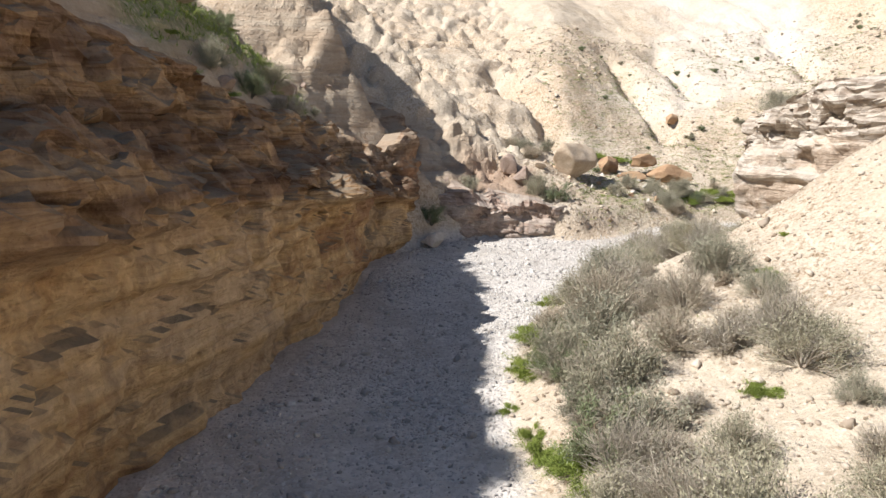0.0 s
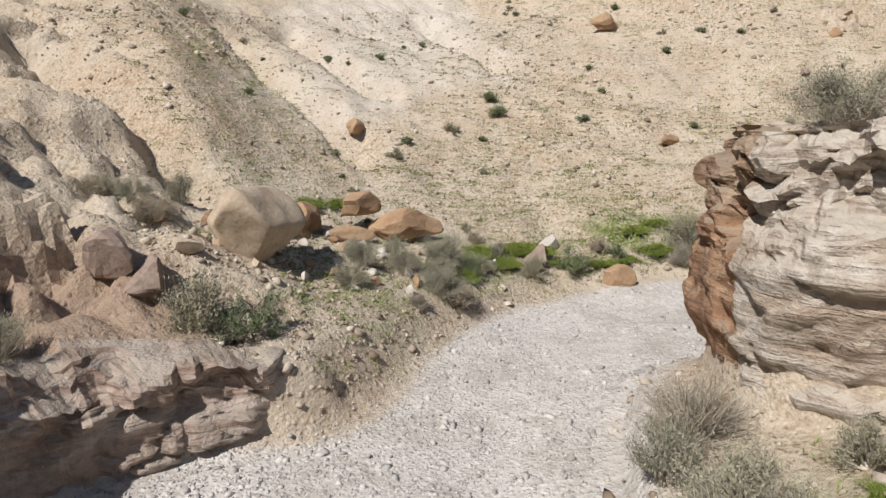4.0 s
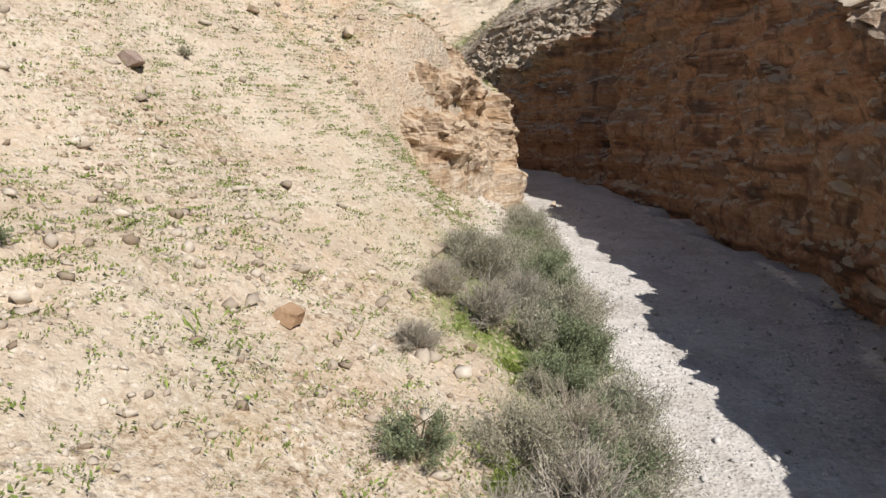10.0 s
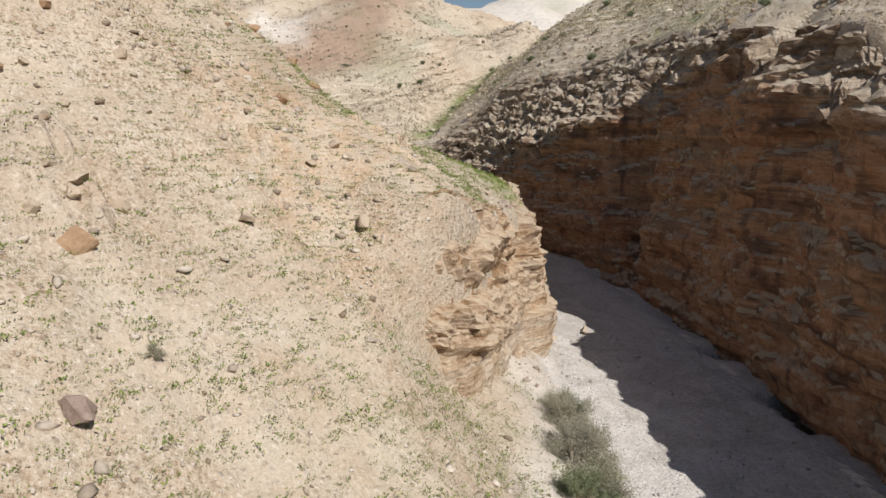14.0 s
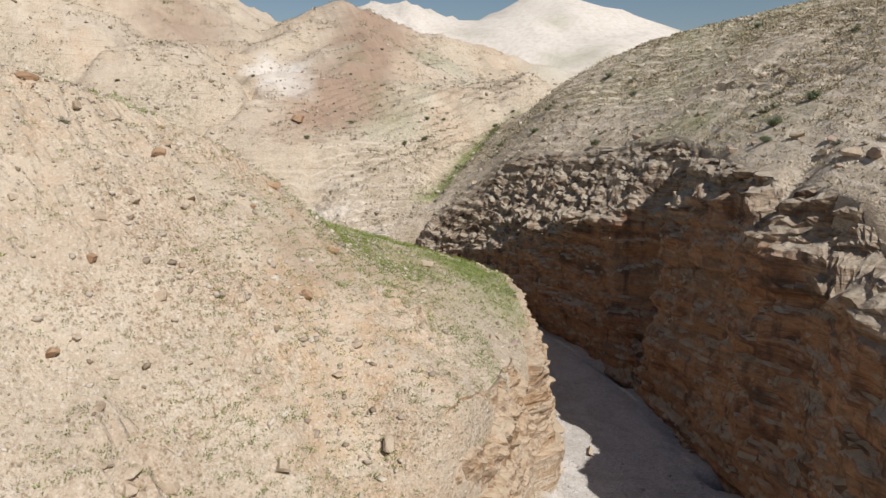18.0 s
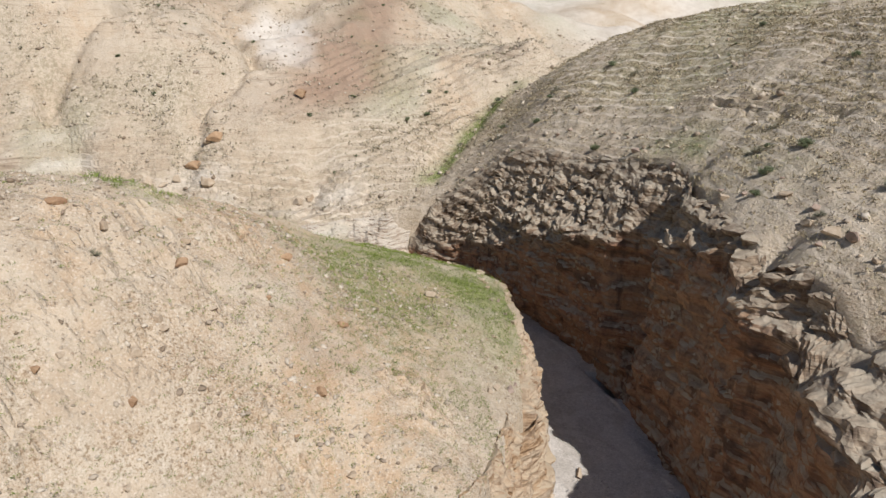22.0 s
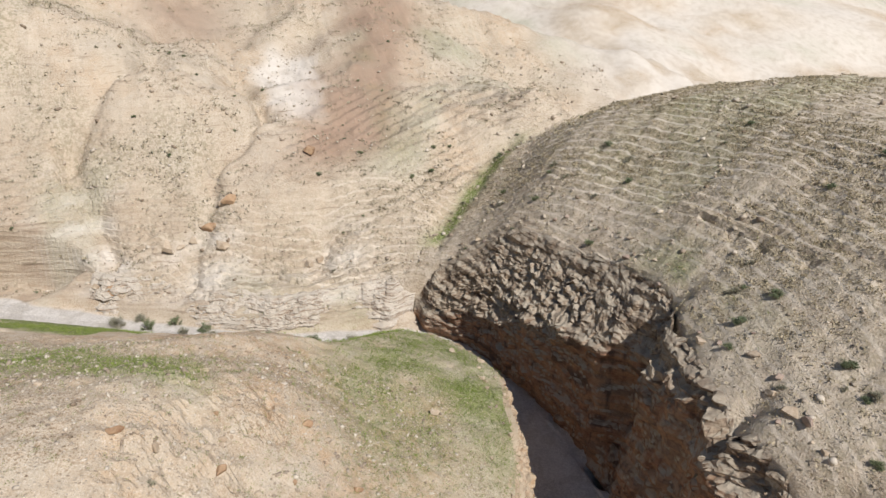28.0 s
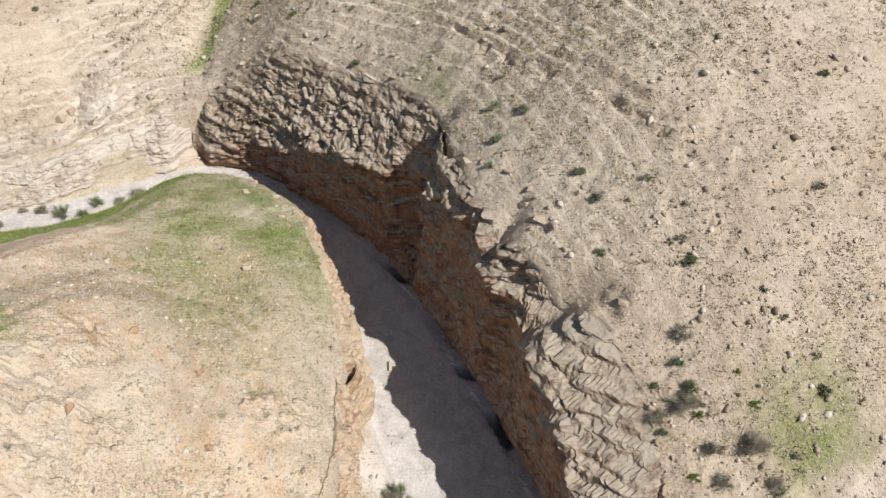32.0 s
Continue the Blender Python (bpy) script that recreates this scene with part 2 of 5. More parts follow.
    gravel = m.mix(m.ramp(flow, [(0.42, 0.6), (0.52, 0.0)]), gravel, m.mix(1.0, gravel, (0.76, 0.74, 0.71), "MULTIPLY"))
    colour = m.mix(m.attr("bed"), soil, gravel)
    colour = m.mix(1.0, colour, (1.08, 1.05, 1.025), "MULTIPLY")
    h = m.math("ADD", m.math("MULTIPLY", fine, 0.5), m.math("MULTIPLY", grit, 0.18))
    h = m.math("ADD", h, m.math("MULTIPLY", m.ramp(pebble, [(0.0, 1.0), (0.35, 0.0)]), 0.22))
    h = m.math("ADD", h, m.math("MULTIPLY", m.ramp(cob, [(0.0, 1.0), (0.5, 0.0)]), m.math("MULTIPLY", m.attr("bed"), 0.3)))
    h = m.math("MULTIPLY", h, m.math("SUBTRACT", 1.0, m.math("MULTIPLY", m.attr("bed"), 0.6)))
    h = m.math("ADD", h, m.math("MULTIPLY", layers, m.math("MULTIPLY", m.attr("rock"), 1.2)))
    m.bump(h, 1.0, 0.2)
    return m.done(colour)


def cliff_material(name, low, high, grime, streaks=0.6, soil=(0.40, 0.335, 0.255)):
    """low, high: four colours each, for the plain wall and for the broken ledges over it."""
    m = Nodes(name, 0.92, 0.15)
    p = m.place()
    lay = m.place((0.10, 0.10, 1.0), (0.05, -0.03, 0))
    band = m.noise(lay, 1.3, 4, 0.55, 0.5)
    thin = m.noise(lay, 6.5, 4, 0.6, 0.6)
    big, mid, fine = m.noise(p, 0.22, 4, 0.6, 0.8), m.noise(p, 0.8, 5, 0.6, 0.5), m.noise(p, 6.0, 6, 0.65)
    drip = m.noise(m.place((1.2, 1.2, 0.12)), 1.4, 4, 0.6)
    patch = m.math("ADD", m.math("MULTIPLY", big, 0.34), m.math("ADD", m.math("MULTIPLY", mid, 0.22), m.math("MULTIPLY", band, 0.44)))
    wall = m.ramp(patch, [(0.42, low[0]), (0.47, low[1]), (0.52, low[2]), (0.57, low[3])])
    ledges = m.ramp(m.math("ADD", m.math("MULTIPLY", band, 0.6), m.math("MULTIPLY", mid, 0.4)), [(0.34, high[0]), (0.45, high[1]), (0.54, high[2]), (0.64, high[3])])
    up_here = m.attr("high")
    c = m.mix(up_here, wall, ledges)
    c = m.mix(m.math("MULTIPLY", m.ramp(thin, [(0.42, 0.75), (0.52, 0.0)]), m.math("ADD", m.math("MULTIPLY", up_here, 0.5), m.ramp(big, [(0.42, 0.6), (0.58, 0.2)]))), c, m.mix(1.0, c, (0.50, 0.42, 0.36), "MULTIPLY"))
    c = m.mix(m.ramp(drip, [(0.52, 0.0), (0.66, streaks)]), c, grime)
    c = m.mix(m.ramp(m.noise(p, 2.4, 5, 0.65), [(0.36, 0.5), (0.46, 0.0)]), c, m.mix(1.0, c, (0.55, 0.5, 0.46), "MULTIPLY"))
    c = m.mix(m.ramp(fine, [(0.3, 0.55), (0.58, 0.0)]), c, m.mix(1.0, c, (0.58, 0.52, 0.47), "MULTIPLY"))
    # dust and pale soil on what lies flat
    up = m.t.nodes.new("ShaderNodeSeparateXYZ")
    m.link(m.t.nodes.new("ShaderNodeNewGeometry").outputs["True Normal"], up.inputs[0])
    c = m.mix(m.math("MULTIPLY", m.ramp(up.outputs["Z"], [(0.55, 0.0), (0.8, 1.0)]), m.ramp(mid, [(0.35, 0.3), (0.6, 1.0)])), c, soil)
    h = m.math("ADD", m.math("MULTIPLY", thin, 0.6), m.math("MULTIPLY", fine, 0.4))
    h = m.math("ADD", h, m.math("MULTIPLY", m.noise(p, 25.0, 3), 0.12))
    h = m.math("ADD", h, m.math("MULTIPLY", mid, 0.6))
    m.bump(h, 1.0, 0.2)
    return m.done(c)


def rock_material(name, dark, light):
    m = Nodes(name, 0.9, 0.15)
    p = m.place()
    mid, fine = m.noise(p, 1.8, 5), m.noise(p, 12.0, 5, 0.65)
    c = m.mix(m.ramp(mid, [(0.35, 0.0), (0.65, 1.0)]), dark, light)
    c = m.mix(m.math("MULTIPLY", m.random(), 0.6), c, light)
    c = m.mix(m.ramp(fine, [(0.3, 0.5), (0.6, 0.0)]), c, m.mix(1.0, c, (0.6, 0.54, 0.48), "MULTIPLY"))
    m.bump(m.math("ADD", m.math("MULTIPLY", mid, 0.6), m.math("MULTIPLY", fine, 0.4)), 0.8, 0.06)
    return m.done(c)


def litter_material(name, dark, light):
    m = Nodes(name, 0.92, 0.15)
    fine = m.noise(m.place(), 14.0, 4)
    c = m.mix(m.island(), dark, light)
    c = m.mix(m.ramp(fine, [(0.3, 0.4), (0.65, 0.0)]), c, m.mix(1.0, c, (0.65, 0.6, 0.55), "MULTIPLY"))
    m.bump(fine, 0.5, 0.03)
    return m.done(c)


def leaf_material(name, a, b):
    m = Nodes(name, 0.75, 0.2)
    c = m.mix(m.island(), a, b)
    c = m.mix(m.math("MULTIPLY", m.random(), 0.45), c, m.mix(1.0, c, (1.3, 1.18, 1.0), "MULTIPLY"))
    m.b.inputs["Subsurface Weight"].default_value = 0.0
    return m.done(c)


GROUND = ground_material()
SANDSTONE = cliff_material("ochre_sandstone", ((0.40, 0.235, 0.13), (0.60, 0.395, 0.20), (0.70, 0.50, 0.28), (0.62, 0.45, 0.28)), ((0.16, 0.10, 0.068), (0.30, 0.195, 0.125), (0.48, 0.32, 0.18), (0.34, 0.25, 0.175)), (0.20, 0.14, 0.10), 0.5, (0.22, 0.175, 0.125))
RED_CLIFF = cliff_material("red_brown_sandstone", ((0.15, 0.097, 0.07), (0.34, 0.188, 0.115), (0.42, 0.255, 0.158), (0.27, 0.18, 0.128)), ((0.19, 0.13, 0.092), (0.37, 0.29, 0.21), (0.49, 0.405, 0.31), (0.29, 0.215, 0.155)), (0.10, 0.07, 0.055), 0.75, (0.42, 0.36, 0.28))
PALE_CLIFF = cliff_material("pale_limestone", ((0.42, 0.29, 0.185), (0.54, 0.41, 0.28), (0.61, 0.52, 0.41), (0.52, 0.37, 0.235)), ((0.34, 0.215, 0.12), (0.48, 0.34, 0.215), (0.55, 0.44, 0.325), (0.43, 0.29, 0.175)), (0.42, 0.30, 0.205), 0.5, (0.49, 0.395, 0.285))
CORNER_ROCK = cliff_material("brown_weathered_sandstone", ((0.20, 0.12, 0.075), (0.37, 0.215, 0.13), (0.50, 0.325, 0.205), (0.38, 0.235, 0.145)), ((0.19, 0.12, 0.08), (0.34, 0.235, 0.155), (0.45, 0.34, 0.245), (0.31, 0.21, 0.14)), (0.16, 0.105, 0.08), 0.5, (0.34, 0.27, 0.20))
PINK_CLIFF = cliff_material("pink_grey_ledge_rock", ((0.32, 0.235, 0.19), (0.46, 0.36, 0.30), (0.54, 0.455, 0.395), (0.47, 0.365, 0.30)), ((0.32, 0.235, 0.19), (0.46, 0.36, 0.30), (0.54, 0.455, 0.395), (0.47, 0.365, 0.30)), (0.26, 0.185, 0.15), 0.5, (0.44, 0.375, 0.31))
WHITE_CLIFF = cliff_material("whitish_bedded_rock", ((0.44, 0.35, 0.27), (0.55, 0.48, 0.40), (0.62, 0.56, 0.49), (0.52, 0.42, 0.33)), ((0.42, 0.33, 0.25), (0.56, 0.49, 0.41), (0.62, 0.56, 0.49), (0.50, 0.41, 0.32)), (0.42, 0.33, 0.26), 0.4, (0.52, 0.46, 0.38))
ROCK_TAN = rock_material("tan_rock", (0.38, 0.285, 0.195), (0.55, 0.455, 0.35))
ROCK_ORANGE = rock_material("orange_rock", (0.27, 0.16, 0.095), (0.46, 0.315, 0.195))
ROCK_PINK = rock_material("pink_grey_rock", (0.24, 0.17, 0.135), (0.40, 0.315, 0.26))
ROCK_WHITE = rock_material("whitish_rock", (0.46, 0.41, 0.35), (0.60, 0.555, 0.50))
SCREE = litter_material("loose_pale_stones", (0.25, 0.19, 0.135), (0.63, 0.555, 0.46))
COBBLE = litter_material("grey_cobbles", (0.34, 0.32, 0.30), (0.64, 0.615, 0.585))
LEAF_GREY = leaf_material("grey_green_leaf", (0.25, 0.248, 0.18), (0.37, 0.355, 0.27))
LEAF_OLIVE = leaf_material("dark_green_leaf", (0.13, 0.165, 0.09), (0.25, 0.285, 0.17))
LEAF_FRESH = leaf_material("fresh_green_leaf", (0.12, 0.165, 0.03), (0.25, 0.30, 0.075))
HERB = leaf_material("dull_green_herb", (0.12, 0.16, 0.04), (0.25, 0.295, 0.09))
GRASS = leaf_material("spring_grass_blade", (0.13, 0.18, 0.04), (0.26, 0.31, 0.085))
STRAW = leaf_material("grey_green_scrub", (0.23, 0.205, 0.135), (0.46, 0.40, 0.29))
TWIG_DRY = leaf_material("dry_grey_twig", (0.30, 0.26, 0.21), (0.50, 0.45, 0.38))
BARK = leaf_material("brown_twig", (0.12, 0.09, 0.06), (0.22, 0.17, 0.12))


def plastic_material():
    m = Nodes("white_plastic", 0.45, 0.5)
    n = m.noise(m.place(), 9.0, 4)
    m.bump(n, 0.4, 0.02)
    return m.done(m.mix(m.ramp(n, [(0.35, 0.0), (0.65, 1.0)]), (0.72, 0.72, 0.70), (0.80, 0.80, 0.78)))


PLASTIC = plastic_material()

# ---- the valley: two banks of a dry stream bed, and the hillsides that rise from them ----
def rounded(line, times=2):
    p = np.array(line, float)
    for _ in range(times):
        a, b = p[:-1], p[1:]
        q = np.empty((2 * len(a), 2))
        q[0::2], q[1::2] = 0.75 * a + 0.25 * b, 0.25 * a + 0.75 * b
        p = np.vstack([p[:1], q, p[-1:]])
    return p


# outer bank: sandstone cliff, then the foot of the scree slope, then round the spur
OUTER = rounded([(-8, -150), (-6, -40), (-5, 0), (-4.4, 9), (-3.9, 11.2), (-3.2, 14.5), (-2.4, 19.7), (-2.7, 24.3), (-1, 27.4), (1, 29.4),
                 (3.4, 29.6), (6.2, 28.9), (9, 30.8), (12.6, 32.3), (15.2, 32.7), (17.8, 32), (21.1, 30.2), (27.5, 27.7), (36.5, 24.1), (41, 22.4),
                 (48.8, 20.3), (55, 17.6), (59, 16.6), (64, 14.9), (68, 15.3), (74.8, 16.7), (78.6, 20.8), (78.4, 27.5), (80, 35.6), (84.1, 42),
                 (90, 56), (100, 90), (120, 200)])
# inner bank: bush terrace, rock corner, then the long shaded cliff
INNER = rounded([(-2, -150), (0, -40), (1.3, 0), (1.3, 9), (0.9, 12.1), (1.8, 16.1), (3, 19.1), (5.5, 22.5), (9.1, 26), (11.5, 27.7),
                 (13.4, 27.4), (14.6, 26.3), (17.7, 25.8), (21.8, 24), (24, 24), (26.2, 23), (30, 19.2), (35, 16.6), (40.9, 14.8), (48.8, 13.2),
                 (52.5, 12.2), (60, 11.6), (65.3, 12.2), (75.5, 14.5), (78.5, 17), (81, 20.5), (81.6, 26.3), (82.5, 34), (86.5, 42), (93, 55),
                 (104, 90), (124, 200)])
# valley sides by stretch: about where, height of the rock step at the bank, fall of the slope above it, height of a second, set-back rise
OUTER_SIDE = [(-5, -6, 4.9, 1.1, 1.3), (-5, 2, 4.9, 1.1, 1.3), (-4.2, 10, 4.3, 1.12, 1.0), (-3.2, 17, 3.0, 1.1, 0.6), (-3, 24, 3.3, 1.0, 0.6), (-3.4, 29, 4.2, 0.62, 1.6),
              (-0.4, 31.5, 1.6, 0.7, 2.4), (4.9, 33.2, 0.3, 0.2, 0), (3.2, 31, 1.3, 0.45, 0), (1.6, 30.6, 1.9, 0.6, 0), (6.5, 31, 0.4, 0.25, 0),
              (8, 36, 0.0, 0.34, 0), (14, 37, 0.0, 0.4, 0), (18.5, 43, 0.0, 0.5, 0), (6.5, 41, 0.0, 0.52, 0), (-1, 36, 0.6, 0.6, 0), (24, 36, 0.0, 0.56, 0), (29, 34, 0.0, 0.6, 0), (35, 30, 0.1, 0.56, 0), (39, 33, 0.7, 0.8, 0),
              (42, 28, 5.4, 0.66, 0), (53, 19, 5.7, 0.45, 0), (48, 35, 3.7, 0.92, 0), (61, 20, 5.3, 0.37, 0), (70, 18, 4.2, 0.35, 0), (76, 19, 1.2, 0.42, 0),
              (80, 30, 0.3, 0.45, 0), (62, 40, 3.2, 0.62, 0), (84, 44, 0.3, 0.45, 0)]
INNER_SIDE = [(1.3, 2, 0.2, 0.28, 0), (6, 14, 0.0, 0.26, 0), (10, 18.5, 0.1, 0.42, 0), (7.2, 21.5, 0.0, 0.3, 0), (13.5, 23.5, 4.1, 0.9, 0), (12.0, 24.3, 4.0, 0.9, 0), (15.5, 24.5, 4.9, 0.85, 0),
              (21, 23, 5.6, 0.5, 0), (27, 21, 6.6, 0.5, 0.2), (33, 15, 7.6, 0.5, 2.0), (39, 12, 10.2, 0.62, 1.2), (44, 11, 12.4, 0.62, 0.5), (47, 12, 12.8, 0.6, 0.2), (50, 10, 12.8, 0.58, 0.2),
              (56, 8.5, 10.6, 0.7, 1.4), (61, 7, 8.8, 0.76, 2.2), (68, 8, 6.2, 0.78, 2.2), (75, 9, 5.2, 0.76, 4), (83, 15, 1.0, 0.7, 0.9), (84, 30, 0.7, 0.55, 0.9),
              (90, 40, 0.7, 0.5, 0.9), (100, 20, 2.0, 0.66, 2), (105, 45, 2.5, 0.53, 2)]
# summits of the hills behind: place, height, fall
SUMMITS = [(318, -44, 63, 0.42, 10), (292, -106, 64, 0.4, 14), (420, -230, 48, 0.25, 40), (330, -330, 48, 0.25, 40)]
# crests of the nearer hills beyond the stream: fall of their sides, then place and height along the crest
HILLS = [(0.62, [(175, 20, 31.0), (146, 10.8, 36.4), (137.5, 19, 32.0), (123, 29, 26.6), (116, 31.8, 24.0)]),
         (0.50, [(146, 10.8, 36.4), (139, 4, 32.2), (137, -9, 29.6), (131, -20, 26.6), (126, -30, 24.4)]),
         (0.42, [(146, 10.8, 36.4), (130, 12.5, 30.2), (114, 17, 23.6), (100, 21.5, 16.8), (92, 21, 13.4)]),
         (0.60, [(134, 33, 27.0), (118.4, 35.7, 26.2), (108, 38.6, 20.8), (98, 40.0, 15.2)]),
         (0.48, [(215, -2, 35.0), (202, 13.4, 39.4), (190, 36, 45.0), (170, 58, 50.0), (142, 72, 46.0), (120, 66, 34.0), (104, 58, 22.5)])]


def bed_height(x, y):
    z = 0.45 + 0.027 * np.clip(x - 5, 0, 16) + 0.043 * np.clip(x - 21, 0, 60)
    return z + np.clip(y - 18, 0, 60) * 0.07 * np.clip((x - 70) / 10, 0, 1)


def away(line, x, y):
    """Distance from a bank line."""
    d = np.full(np.shape(x), 1e18)
    for (ax, ay), (bx, by) in zip(line[:-1], line[1:]):
        ux, uy = bx - ax, by - ay
        k = np.clip(((x - ax) * ux + (y - ay) * uy) / (ux * ux + uy * uy), 0, 1)
        d = np.minimum(d, (x - ax - k * ux) ** 2 + (y - ay - k * uy) ** 2)
    return np.sqrt(d)


def within(ring, x, y):
    c = np.zeros(np.shape(x), bool)
    for i in range(len(ring)):
        (ax, ay), (bx, by) = ring[i], ring[(i + 1) % len(ring)]
        if ay != by:
            c ^= ((ay > y) != (by > y)) & (x < (bx - ax) * (y - ay) / (by - ay) + ax)
    return c


def stretch(side, x, y, reach=5.0):
    """Step height and slope of a valley side at a place, blended from its stretches."""
    total, tall, fall, second = 0.0, 0.0, 0.0, 0.0
    for ax, ay, c, a, e in side:
        r2 = (x - ax) ** 2 + (y - ay) ** 2
        w = np.exp(-r2 / (2 * reach * reach)) + 1e-3 / (1 + r2 / 200) ** 2
        total, tall, fall, second = total + w, tall + w * c, fall + w * a, second + w * e
    return tall / total, fall / total, second / total


# two rock faces that turn away from the stream: the corner behind the bush terrace, and the sunlit end of the spur
RIB_FOOT = rounded([(-3.2, 24.0), (-2.4, 26.2), (-1.3, 27.9), (-0.8, 29.2), (-1.0, 30.6), (-1.7, 32.4), (-2.8, 34.4)])
CORNER = rounded([(16.4, 26.0), (15.4, 26.2), (14.4, 26.5), (13.5, 27.0), (12.2, 26.7), (10.9, 25.7), (9.9, 24.3), (10.1, 22.6), (11.1, 20.8), (12.2, 18)])
SPUR_END = rounded([(38.4, 30.2), (39.0, 28.3), (40.4, 26.2), (43.1, 24.2), (46.3, 22.2), (48.7, 20.1)])


# side gullies that cut down through the rim of the long cliff: from, to, depth, half width
GULLIES = [((41.5, 14.2), (37.0, 9.6), 2.3, 1.1, 0), ((57.6, 11.2), (56.6, 6.4), 2.2, 1.3, 0), ((86.0, 14.6), (95.0, 2.8), 1.0, 1.5, 1), ((24.5, 22.5), (25.5, 18.0), 1.4, 0.9, 0), ((46.5, 12.6), (45.2, 9.5), 1.3, 0.8, 0),
           ((89.5, 39.0), (99.0, 35.0), 1.3, 1.3, 1), ((99.0, 35.0), (106.0, 29.0), 1.5, 1.2, 1), ((106.0, 29.0), (116.0, 32.5), 1.3, 1.5, 1), ((94.0, 46.0), (103.0, 50.0), 1.6, 1.3, 1), ((103.0, 50.0), (112.0, 41.5), 1.6, 1.5, 1),
           ((112.0, 41.5), (124.0, 40.0), 1.6, 2.0, 1), ((86.5, 26.0), (98.0, 22.5), 0.7, 1.2, 0), ((7.0, 38.5), (3.5, 48.0), 1.3, 1.0, 1), ((13.6, 42.0), (12.6, 54.0), 1.3, 0.9, 1), ((17.0, 46.0), (16.5, 56.0), 1.0, 0.8, 1), ((24.0, 47.0), (26.0, 56.0), 0.9, 0.8, 1), ((39.2, 31.4), (43.2, 33.4), 0.45, 0.5, 0)]
# a sharp rib that comes down to the stream behind the sandstone cliff: place and height along its crest
RIB = [(-18, 42, 24.0), (-7.5, 32.5, 14.0), (-4.6, 29.8, 9.8), (-3.3, 29.3, 7.0), (-2.2, 28.9, 4.7), (-1.2, 28.5, 2.3)]
# a lower marl crest beside it
CREST = [(-12, 48, 19.0), (-5, 41, 12.2), (-1.5, 37.6, 8.5), (1.8, 34.8, 5.4), (3.4, 33.0, 3.0)]


def beyond(line, x, y):
    """Signed distance from a line, positive on its left."""
    best, sign = np.full(np.shape(x), 1e18), np.zeros(np.shape(x))
    for (ax, ay), (bx, by) in zip(line[:-1], line[1:]):
        ux, uy = bx - ax, by - ay
        k = np.clip(((x - ax) * ux + (y - ay) * uy) / (ux * ux + uy * uy), 0, 1)
        r = (x - ax - k * ux) ** 2 + (y - ay - k * uy) ** 2
        near = r < best
        best, sign = np.where(near, r, best), np.where(near, np.where(ux * (y - ay) - uy * (x - ax) > 0, 1.0, -1.0), sign)
    return np.sqrt(best) * sign


def crest_height(line, x, y):
    """Squared distance from a crest, and its height at the nearest point."""
    near, crest = np.full(np.shape(x), 1e18), np.zeros(np.shape(x))
    for (ax, ay, az), (bx, by, bz) in zip(line[:-1], line[1:]):
        ux, uy = bx - ax, by - ay
        k = np.clip(((x - ax) * ux + (y - ay) * uy) / (ux * ux + uy * uy), 0, 1)
        r = (x - ax - k * ux) ** 2 + (y - ay - k * uy) ** 2
        crest = np.where(r < near, az + k * (bz - az), crest)
        near = np.minimum(r, near)
    return near, crest


OUTER_RING = np.vstack([OUTER, [(120, 2000), (-2000, 2000), (-2000, -150)]])
INNER_RING = np.vstack([INNER, [(124, 2000), (2000, 2000), (2000, -2000), (-2, -2000)]])


def steep_part(x):
    """The stretch where the long cliff rises in one steep wall."""
    return step(38, 42, x) * step(55, 51, x)


